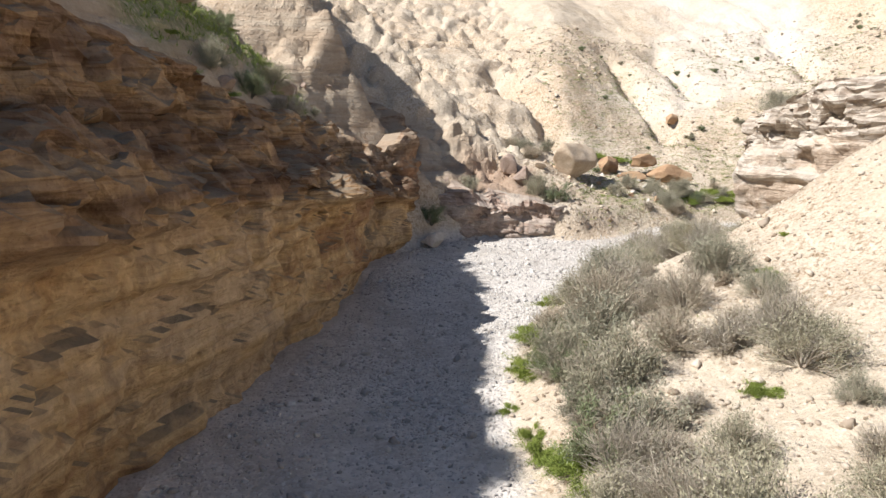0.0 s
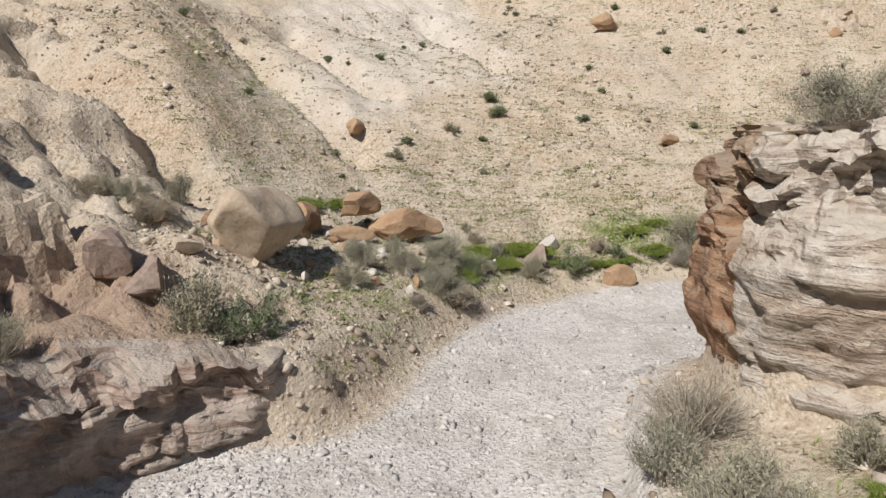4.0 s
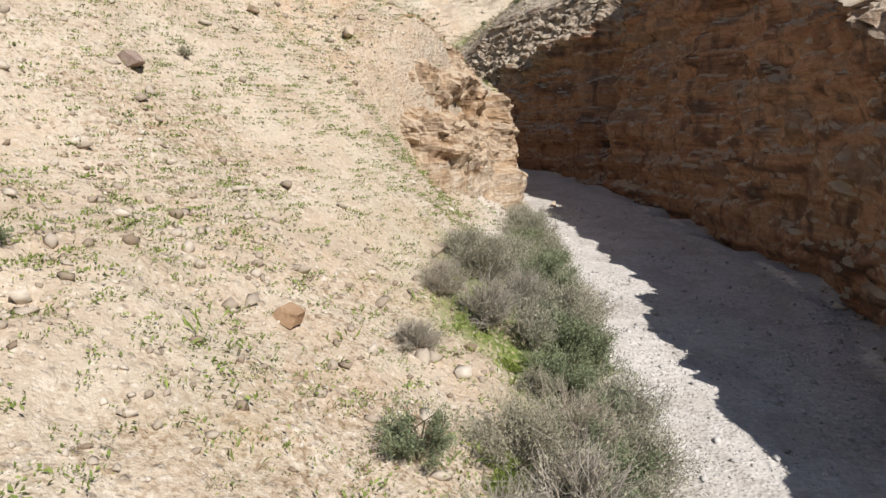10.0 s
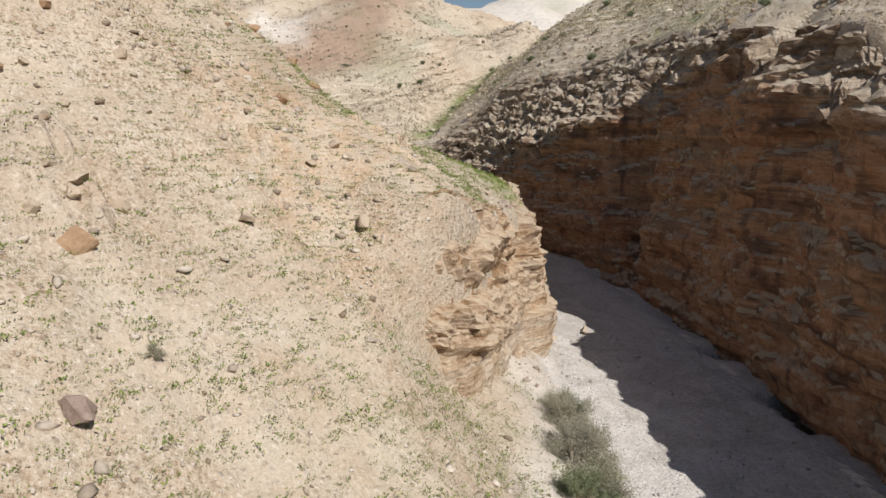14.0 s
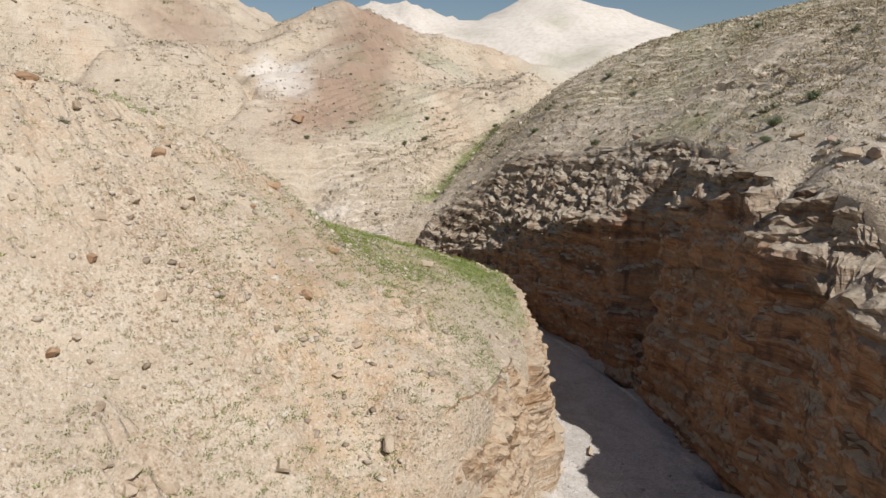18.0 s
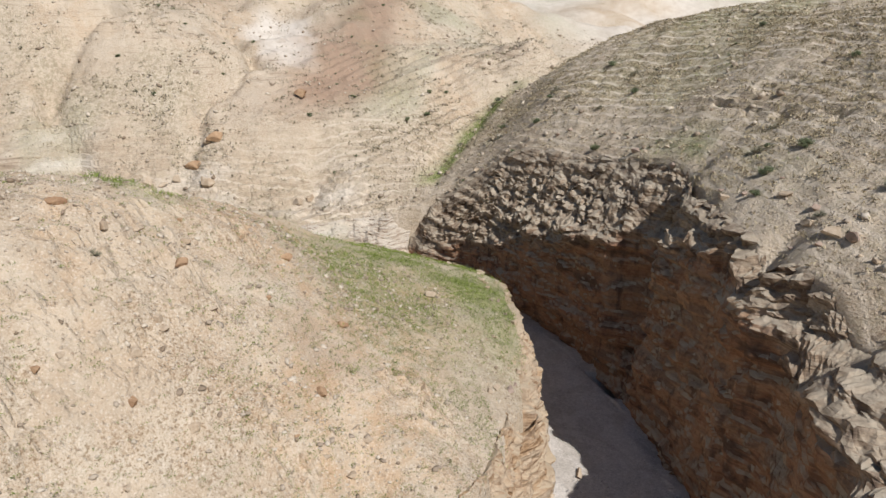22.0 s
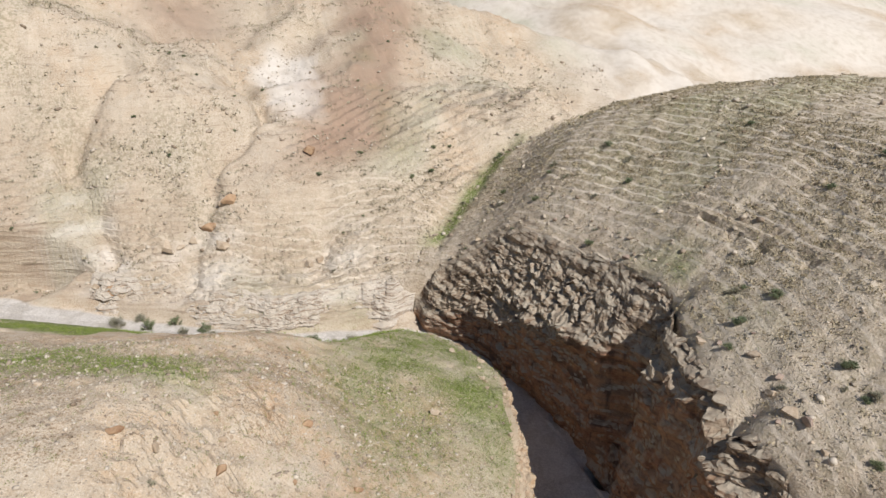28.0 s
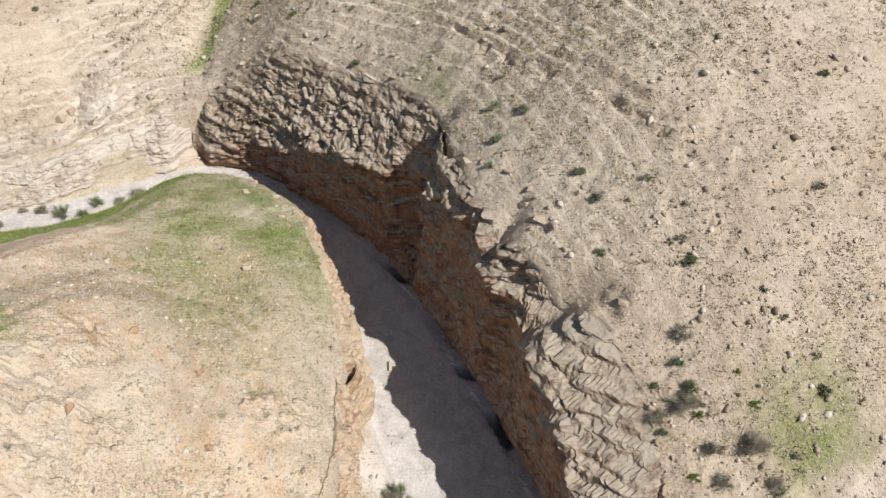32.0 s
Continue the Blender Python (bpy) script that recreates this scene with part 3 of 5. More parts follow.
def valley(x, y, raw=False):
    """Height of the ground, and what lies there. raw: the hillside carried on over its rock step, for the cliffs' upper edge."""
    x, y = np.asarray(x, float), np.asarray(y, float)
    bed = bed_height(x, y)
    d_out, d_in = away(OUTER, x, y), away(INNER, x, y)
    outer, inner = within(OUTER_RING, x, y), within(INNER_RING, x, y)
    d = np.where(outer, d_out, np.where(inner, d_in, -np.minimum(d_out, d_in)))
    tall, fall, second = (np.where(outer, a, b) for a, b in zip(stretch(OUTER_SIDE, x, y), stretch(INNER_SIDE, x, y)))
    dd = np.maximum(d, 0)
    face = beyond(SPUR_END, x, y)
    close = step(9, 5, np.abs(face)) * outer * step(31.0, 27.0, y - 0.15 * (x - 40))
    high = step(0.5, 1.2, face + (1.0 if raw else 0.0))
    tall = tall + (0.2 + high * 4.7 - tall) * close
    fall = fall + (0.58 + high * 0.12 - fall) * close
    ledged = np.where(inner, 1.0, step(-0.5, -2.0, x))
    rise = fall * 60 * (1 - np.exp(-dd / 60)) + second * np.maximum(step(0.9, 4.4, d), ledged if raw else 0.0)
    cliff = step(0.7, 1.6, tall)
    # where the rim lies: close behind the bank, or further back over ledges
    rim = 1.05 + 0.8 * steep_part(x) * inner + np.where(inner, 3.3, 1.7) * step(0.3, 1.5, second) * ledged
    cliff = np.maximum(cliff, step(0.8, 1.6, second) * ledged)
    s = step(0.0, 1.2, d) * (1 - cliff) + step(rim - 0.5 + 0.38 * steep_part(x) * inner, rim + 0.1, d) * cliff
    if raw:
        s = 1.0
        hill = bed + tall + rise
    else:
        hill = bed + tall * s + rise * (step(0.0, 0.8, d) * (1 - cliff) + s * cliff)
    # the rounded top of the ridge over the long cliff, and the plain behind it
    dome = np.maximum(28.0 - ((x - 64) ** 2 + (y + 14) ** 2) / 115, 8 + 3 * fbm(x, y, 0, 60, 3, 5))
    dome = soft_max(dome, (23.0 + 0.06 * np.clip(x - 112, 0, 60)) * step(84, 100, x) * step(-30, 0, y), 4)
    top = np.where(outer, 20.5 + 30 * step(40, 20, x) + 20 * step(50, 90, y), dome)
    hill = np.where(d > 2, soft_min(hill, top, 3), hill)
    for px, py, pz, k, r in SUMMITS:
        rr = np.sqrt((x - px) ** 2 + (y - py) ** 2 + r * r) - r
        hill = hill + (soft_max(hill, pz - k * rr * (1 + 0.12 * fbm(x, y, 0, 30, 3, 11)), 3) - hill) * step(6, 34, d)
    wander = fbm(x, y, 0, 9, 3, 11)
    for side_fall, crest_line in HILLS:
        body = -99.0
        for pair in zip(crest_line[:-1], crest_line[1:]):
            near, crest = crest_height(pair, x, y)
            body = np.maximum(body, crest - side_fall * (np.sqrt(near + 4) - 2) - 1.1 * wander * step(2, 9, np.sqrt(near)))
        hill = hill + (soft_max(hill, body, 1.2) - hill) * step(5, 22, d) * inner * step(80, 90, x)
    # the rib, steep on its shaded side
    rough = 1 + 0.35 * fbm(x, y, 0, 2.2, 3, 44)
    for line, steep, gentle in ((CREST, 1.3, 0.34), (RIB, 2.4, 0.8)):
        near, crest = crest_height(line, x, y)
        rib = crest - np.sqrt(near) * np.where(beyond(np.array([p[:2] for p in line], float), x, y) > 0, steep, gentle) * rough
        hill = np.where(outer & (x < 7), np.maximum(hill, hill + (rib - hill) * step(0.1, 0.7, d)), hill)
    # gullies, hummocks and small relief
    wx, wy = x + 1.1 * fbm(x, y, 0, 4, 3, 42), y + 1.1 * fbm(x, y, 0, 4, 3, 43)
    for (ax, ay), (bx, by), deep, half, even in GULLIES:
        ux, uy = bx - ax, by - ay
        k = np.clip(((wx - ax) * ux + (wy - ay) * uy) / (ux * ux + uy * uy), 0, 1)
        r = np.sqrt((wx - ax - k * ux) ** 2 + (wy - ay - k * uy) ** 2)
        hill = hill - deep * (1 if even else 1 - k ** 1.5) * np.exp(-(r / half) ** 2 * 1.2) * (d > 0)
    # a broken ledge across the ridge
    lip = y - 2.0 - 0.35 * fbm(x, y, 0, 5, 3, 45) - 0.02 * (x - 50)
    lip = np.where(lip > 0, -0.45 * step(1.2, 0.0, lip), 0.0) * step(38, 42, x) * step(66, 60, x) * step(-0.1, 0.2, fbm(x, y, 0, 0.9, 3, 46))
    hill = hill + lip * inner
    back_hills = step(84, 100, x) * inner
    ridged = 1 - np.abs(fbm(x + 0.4 * y, y, 0, 16, 4, 26)) * 2.2
    hill = hill + back_hills * step(8, 24, d) * (0.9 * ridged - 0.3 + 0.8 * fbm(x, y, 0, 4, 4, 27)) * (1 + 0.012 * np.clip(x - 130, 0, 200))
    far = step(1.5, 10, d)
    hill = hill + far * (0.55 * fbm(x, y, 0, 9, 3, 21) + 0.9 * fbm(x, y, 0, 30, 2, 22) * step(12, 40, d))
    k = np.clip((y - 40.0) / 16.0, 0, 1)
    hill = hill + outer * 1.7 * np.exp(-((x - 6.6 - 2.6 * k) / 3.3) ** 2) * step(38, 45, y) * step(80, 60, y)
    crags = outer * step(8, 4, x) * step(18, 22, y) * step(0.6, 2.0, d)
    ridges = np.abs(fbm(x + 0.5 * y, y - 0.5 * x, hill * 0.5, 2.6, 4, 28, 0.6))
    hill = hill - crags * (1.1 * np.maximum(0.22 - ridges, 0) / 0.22 * 0.55 - 0.25 * fbm(x, y, 0, 0.8, 3, 29, 0.6))
    rill = np.abs(fbm(x + 0.35 * y, y * 0.25, 0, 2.6, 3, 25))
    hill = hill + np.where(outer, 1.0, 0.35) * step(6, 16, d) * 0.45 * (np.minimum(rill, 0.3) - 0.15)
    hill = hill + step(0.4, 2.5, d) * (0.20 * fbm(x, y, 0, 1.6, 3, 23) + 0.08 * fbm(x, y, 0, 0.5, 2, 24))
    flat = bed + 0.10 * fbm(x, y, 0, 3.5, 3, 31) + 0.035 * fbm(x, y, 0, 0.7, 2, 32) - 0.12 * step(0.3, 2.0, -d)
    if raw:
        return hill
    # the low bush terrace in front of the corner rock
    rock = beyond(CORNER, x, y)
    low = bed + 0.25 + 0.26 * dd + 0.12 * fbm(x, y, 0, 1.6, 3, 23)
    part_in = step(30, 27, y) * step(16, 19.5, y) * inner * step(18, 16.5, x)
    hill = hill + (np.minimum(low, hill) - hill) * part_in * step(1.1, 0.5, rock)
    hill = hill + (flat - bed) * step(1.2, 0.0, d)
    z = np.where(d > 0, hill, flat)
    return z, d, outer, inner, tall, second


def edge_steps(lo, hi, near, far_lo, far_hi):
    """Grid lines, even inside and wider and wider outside."""
    mid = list(np.arange(lo, hi + near / 2, near))
    a, g = [lo], near
    while a[-1] > far_lo:
        g *= 1.06
        a.append(a[-1] - g)
    b, g = [mid[-1]], near
    while b[-1] < far_hi:
        g *= 1.06
        b.append(b[-1] + g)
    return np.array(a[:0:-1] + mid + b[1:])


def sheet(name, P, material, masks=None, broken=None):
    """A mesh from a grid of points, P[i, j] = (x, y, z). broken: where its faces keep sharp edges."""
    n, m = P.shape[:2]
    i, j = np.meshgrid(np.arange(n - 1), np.arange(m - 1), indexing="ij")
    q = np.stack([i * m + j, (i + 1) * m + j, (i + 1) * m + j + 1, i * m + j + 1], -1).reshape(-1, 4)
    me = bpy.data.meshes.new(name)
    me.vertices.add(n * m)
    me.vertices.foreach_set("co", P.reshape(-1).astype(np.float32))
    me.loops.add(q.size)
    me.loops.foreach_set("vertex_index", q.reshape(-1).astype(np.int32))
    me.polygons.add(len(q))
    me.polygons.foreach_set("loop_start", (np.arange(len(q)) * 4).astype(np.int32))
    smooth = np.ones(len(q), bool) if broken is None else ~broken[:-1, :-1].reshape(-1)
    me.polygons.foreach_set("use_smooth", smooth)
    me.update(calc_edges=True)
    for key, value in (masks or {}).items():
        at = me.attributes.new(key, "FLOAT", "POINT")
        at.data.foreach_set("value", np.asarray(value, np.float32).reshape(-1))
    me.materials.append(material)
    return new(name, me)

# ---- the ground, one sheet from the stream bed to the horizon ----
gx = edge_steps(-13.0, 104.0, 0.19, -900, 1500)
gy = edge_steps(-9.0, 60.0, 0.19, -1300, 900)
GX, GY = np.meshgrid(gx, gy, indexing="ij")
GZ, GD, GOUT, GIN, GT, GS = valley(GX, GY)


def land_masks(x, y, z, d, outer, inner, tall, second):
    """Where gravel, pale marl, red earth, bare rock, scrub and grass lie."""
    n1, n2 = fbm(x, y, 0, 14, 4, 51), fbm(x, y, 0, 4, 4, 52)
    side_tall = np.where(away(OUTER, x, y) < away(INNER, x, y), stretch(OUTER_SIDE, x, y)[0], stretch(INNER_SIDE, x, y)[0])
    bed = step(0.25, -0.25, d + 0.5 * n2 - 1.3 * step(1.0, 2.0, side_tall))
    near_ridge = inner & (x > 24) & (d > 0)
    scrub = np.where(near_ridge, step(1.5, 4, d) * step(98, 84, x + 4 * n1) * (0.75 + 0.5 * n1), 0)
    east = step(80, 88, x) * inner
    red = east * np.exp(-((y - 21 + 0.36 * (x - 98) + 4 * n1 + 2 * n2) / 5.5) ** 2) * step(93, 100, x) * step(160, 140, x) * 1.2
    red = np.maximum(red, east * 0.8 * np.exp(-((y - 36 + 5 * n1) / 6.0) ** 2) * step(118, 130, x) * step(160, 140, x))
    red = np.maximum(red, outer * 0.3 * step(0.0, 0.5, fbm(x, y, 0, 6, 4, 53)) * step(36, 40, x) * step(70, 55, x) * step(6, 10, d))
    white = np.where(x > 200, 0.9, 0) + east * step(1.4, 0.5, ((x - 114) / 10) ** 2 + ((y - 24.5 + 3 * n2) / 4) ** 2)
    white = white + outer * 0.6 * step(8.0, 4.0, np.abs(x - 19.5 - 0.35 * (y - 50) + 4 * n1)) * step(43, 46, y + 3 * n2) * (0.8 + 0.6 * n2)
    white = white + inner * step(14, 30, -y) * step(-0.45, 0.0, n1) * 0.9 + east * 0.5 * step(0.1, 0.5, n1)
    rock = np.where(inner & (x > 76) & (x < 130), step(22, 2, d) * step(0, 1, d) * (0.75 + 0.6 * n1), 0)
    rock = rock + np.where(outer & (x < -1), step(5.5, 2.5, d + 1.5 * n2) * step(0.9, 1.5, d), 0)
    rock = rock + np.where(outer & (tall > 1.2), 0.55 * step(6, 1, d) * step(-0.2, 0.3, n2), 0)
    rock = rock + np.where(inner, step(0.8, 2.5, second) * step(0.5, 1.2, d) * step(6.0, 4.2, d + 1.2 * n2), 0)
    rock = rock + np.where(inner & (tall > 3), 0.8 * step(3.5, 1, d + 1.5 * n2), 0)
    grass = outer * np.exp(-(((x - 63) / 11.5) ** 4 + ((y - 22.3) / 7.2) ** 4)) * (0.62 + 0.7 * n2)
    grass = grass + outer * 1.2 * step(8.0, 5.5, d + n2) * step(74, 77, x) * step(-0.35, 0.1, n2 + 0.3)
    grass = grass + outer * 1.1 * np.exp(-(((x - 55.2 - 0.4 * (y - 40)) / 2.0) ** 2)) * step(35, 38, y) * step(62, 52, y) * (0.8 + 0.5 * n2)
    grass = grass + np.where(outer & (x < 0) & (y < 27), step(2.5, 4.5, d + 2 * n2) * step(20, 11, d + 3 * n1) * 0.85, 0)
    grass = grass + np.where(outer & (x > 8) & (x < 40), 0.15 * step(9, 1.5, d) * step(0.0, 0.5, n2), 0)
    grass = grass + np.where(inner & (x < 13) & (d > 0), 0.8 * step(5.5, 0.3, d) * step(-0.1, 0.4, n2) * step(23.5, 21.5, y), 0)
    gully = np.exp(-((y - 13.5 + 1.45 * (x - 86.5) + 1.2 * n2) / 1.6) ** 2) * step(85, 87, x) * step(96, 93, x) * inner
    grass = grass + gully * 1.3 + near_ridge * 0.35 * step(0.15, 0.6, n1)
    clip = lambda k: np.clip(k, 0, 1)
    scrub = scrub + near_ridge * 0.8 * np.exp(-((x - 64) / 9) ** 2 - ((y + 5 - 0.5 * (x - 64)) / 3) ** 2)
    grass = grass + near_ridge * 0.9 * (np.exp(-((x - 56) / 5) ** 2 - ((y - 6.2) / 2.0) ** 2) + np.exp(-((x - 26.5) / 3.0) ** 2 - ((y - 6.5) / 3.5) ** 2)) * step(-0.3, 0.3, n2)
    grass = grass + np.where(outer & (x > 17) & (x < 34), 0.9 * step(3.6, 2.4, d + n1) * step(0.05, 0.3, n2), 0)
    ochre = np.where(outer & (x > 30), (0.35 + 0.65 * step(-0.15, 0.35, fbm(x, y, 0, 11, 4, 54) + 0.2 * n2)) * step(3, 7, d), 0)
    ochre = ochre + np.where(outer & (x < 30), 0.5 * step(0.0, 0.5, fbm(x, y, 0, 9, 4, 55)), 0) + east * 0.6 * step(0.0, 0.4, fbm(x, y, 0, 10, 4, 56))
    ochre = np.maximum(ochre, outer * 1.2 * np.exp(-((x - 43.5) / 5.5) ** 2 - ((y - 30.5) / 4.0) ** 2))
    rock = rock + outer * 0.5 * np.exp(-((x - 43) / 4.5) ** 2 - ((y - 30) / 3.2) ** 2) * step(-0.2, 0.3, n2)
    white = white + np.where(outer & (x > 34) & (x < 46), 0.8 * step(3.2, 1.5, d + n2), 0)
    rock = rock + np.where(inner & (x > 12) & (x < 33), 0.85 * step(9, 5, d + 2 * n2), 0) + near_ridge * 0.5 * step(46, 38, x) * step(-0.2, 0.3, n2)
    rock = rock + np.where(outer & (x < 1.5) & (y > 20) & (y < 34), 0.8 * step(9, 6, d) * step(0.9, 1.5, d), 0)
    rock = rock + near_ridge * step(38, 42, x) * step(68, 60, x) * 1.1 * step(1.7, 0.7, np.abs(y - 1.4 - 0.02 * (x - 50) + n2)) * step(-0.4, 0.1, n2)
    scrub = scrub + east * (0.35 + 0.5 * step(28, 40, y)) * step(-0.2, 0.3, n1 + 0.4 * n2) * step(4, 10, d)
    trod = np.where(near_ridge & (x < 94), scrub * (0.15 + 0.85 * step(39, 50, x + 0.5 * y + 2 * n2)), 0.06 * scrub)
    # scrub cut back to lighten the ridge flank that slopes away from the sun
    scrub = scrub * np.where(near_ridge, 1 - 0.45 * step(56, 70, x) * step(12, 6, d), 1)
    red = np.maximum(red, near_ridge * 0.75 * step(44, 34, x + 3 * n1) * (0.6 + 0.5 * n2) * step(2, 4, d))
    red = np.maximum(red, outer * 0.85 * step(1.3, 0.7, np.hypot(x - 2.3, y - 31.2) / 2.2 + 0.5 * n2))
    scrub = scrub * (1 - 0.85 * east * np.clip(red, 0, 1)) * (1 - 0.6 * east * np.clip(white, 0, 1))
    slab = east * np.clip(1 - scrub, 0, 1) * np.clip(1 - red, 0, 1) * step(120, 108, x - 6 * n1) * step(-0.5, 0.0, n2)
    phase = d / 0.9 + 0.9 * fbm(x, y, 0, 9, 3, 57) + 0.12 * fbm(x, y, 0, 1.5, 2, 58)
    bed = bed * step(0.9, 0.35, z - bed_height(x, y))
    return {"slab": np.clip(slab, 0, 1), "ochre": np.clip(ochre, 0, 1), "trod": np.clip(trod, 0, 1), "phase": phase, "bed": clip(bed), "white": clip(white), "red": clip(red), "rock": clip(rock), "scrub": clip(scrub), "grass": clip(grass)}


def strata_steps(x, y, z, tall_step, sharp, tilt=(0.06, -0.04)):
    """Turns an even slope into tilted ledges."""
    w = z + tilt[0] * x + tilt[1] * y + 0.5 * fbm(x, y, 0, 7, 3, 61)
    k = w / tall_step
    f = k - np.floor(k)
    return z + tall_step * (np.clip((f - 0.5) * sharp + 0.5, 0, 1) - f)


MASKS = land_masks(GX, GY, GZ, GD, GOUT, GIN, GT, GS)
dip = GIN * step(86, 92, GX) * step(220, 160, GX) * step(2, 6, GD) * step(-0.25, 0.15, fbm(GX, GY, 0, 12, 3, 64))
dip = 0.6 * dip
GZ = GZ * (1 - dip) + dip * strata_steps(GX, GY, GZ, 1.0, 2.2, (0.22, 0.38))
ledge = np.clip(MASKS["rock"], 0, 1) * ((GX > 24) | ((GX < -1) & (GY < 20))) * np.where(GX > 76, step(48, 43, GY), 1.0)
GZ = GZ * (1 - ledge) + ledge * strata_steps(GX, GY, GZ, 0.6, 1.8)
bank = GIN * step(76, 79, GX) * step(17, 20, GY) * step(56, 48, GY) * step(0.6, 1.6, GD) * step(11, 7, GD + 1.5 * fbm(GX, GY, 0, 5, 2, 66))
fold = GZ + 1.9 * fbm(GX, GY, 0, 8, 3, 65) + 0.12 * GY
GZ = GZ + bank * 0.55 * (np.clip(((fold / 0.55) % 1 - 0.5) * 2.6 + 0.5, 0, 1) - (fold / 0.55) % 1)
MASKS["white"] = np.maximum(MASKS["white"], bank * (0.55 + 0.45 * np.sin(fold * 2.2)) * step(-0.4, 0.2, fbm(GX, GY, 0, 6, 3, 67)))
crag = 0.0
for cx, cy, r in ((44.3, 38.3, 2.6), (46.9, 35.6, 2.0), (51.5, 34.2, 2.0), (48.5, 37.5, 2.4), (38.2, 36.4, 1.7), (42.6, 32.8, 1.6), (46.0, 27.5, 1.8), (41.5, 40.5, 2.5), (54.0, 38.0, 2.0), (36.0, 41.0, 2.0), (1.6, 33.6, 1.6), (38.1, 35.9, 1.2)):
    crag = np.maximum(crag, step(1.15, 0.55, np.hypot(GX - cx, GY - cy) / r + 0.5 * fbm(GX, GY, 0, 1.6, 3, 53)))
crag = crag * GOUT
d1, d2, val = cells(GX / 0.8 + 0.3 * fbm(GX, GY, 0, 1, 2, 72), GY / 0.8, GZ / 0.6, 71)
GZ = GZ + crag * (0.5 * (val - 0.35) * step(0.0, 0.15, d2 - d1) + 0.14 * fbm(GX, GY, 0, 0.6, 2, 73))
track = MASKS["trod"] * step(1.5, 4, GD)
saw = MASKS["phase"] - np.floor(MASKS["phase"])
GZ = GZ + track * 0.22 * (np.where(saw < 0.3, saw * 0.2 / 0.3, 0.2 + (saw - 0.3) * 0.8 / 0.7) - saw) + track * 0.07 * fbm(GX, GY, 0, 0.6, 2, 59)
ground = sheet("ground", np.stack([GX, GY, GZ], -1), GROUND, MASKS, (ledge > 0.5) | (crag > 0.4) | (bank > 0.4))
tagged(ground, "pale stony desert valley with a dry gravel stream bed", "ground", kind="structure")


def height_at(x, y):
    """Height of the built ground sheet."""
    i = np.clip(np.searchsorted(gx, x) - 1, 0, len(gx) - 2)
    j = np.clip(np.searchsorted(gy, y) - 1, 0, len(gy) - 2)
    u, v = (x - gx[i]) / (gx[i + 1] - gx[i]), (y - gy[j]) / (gy[j + 1] - gy[j])
    return (GZ[i, j] * (1 - u) * (1 - v) + GZ[i + 1, j] * u * (1 - v) + GZ[i, j + 1] * (1 - u) * v + GZ[i + 1, j + 1] * u * v)


def along(line, a, b, gap):
    """Points of a line between two x-y places, evenly spaced, with the unit normal on the line's left."""
    seg = np.hypot(*np.diff(line, axis=0).T)
    s = np.concatenate([[0], np.cumsum(seg)])
    sa, sb = (s[np.argmin(np.hypot(line[:, 0] - p[0], line[:, 1] - p[1]))] for p in (a, b))
    t = np.arange(sa, sb, gap)
    x, y = np.interp(t, s, line[:, 0]), np.interp(t, s, line[:, 1])
    e = 1.2
    dx = np.interp(t + e, s, line[:, 0]) - np.interp(t - e, s, line[:, 0])
    dy = np.interp(t + e, s, line[:, 1]) - np.interp(t - e, s, line[:, 1])
    r = np.hypot(dx, dy)
    return t, x, y, -dy / r, dx / r


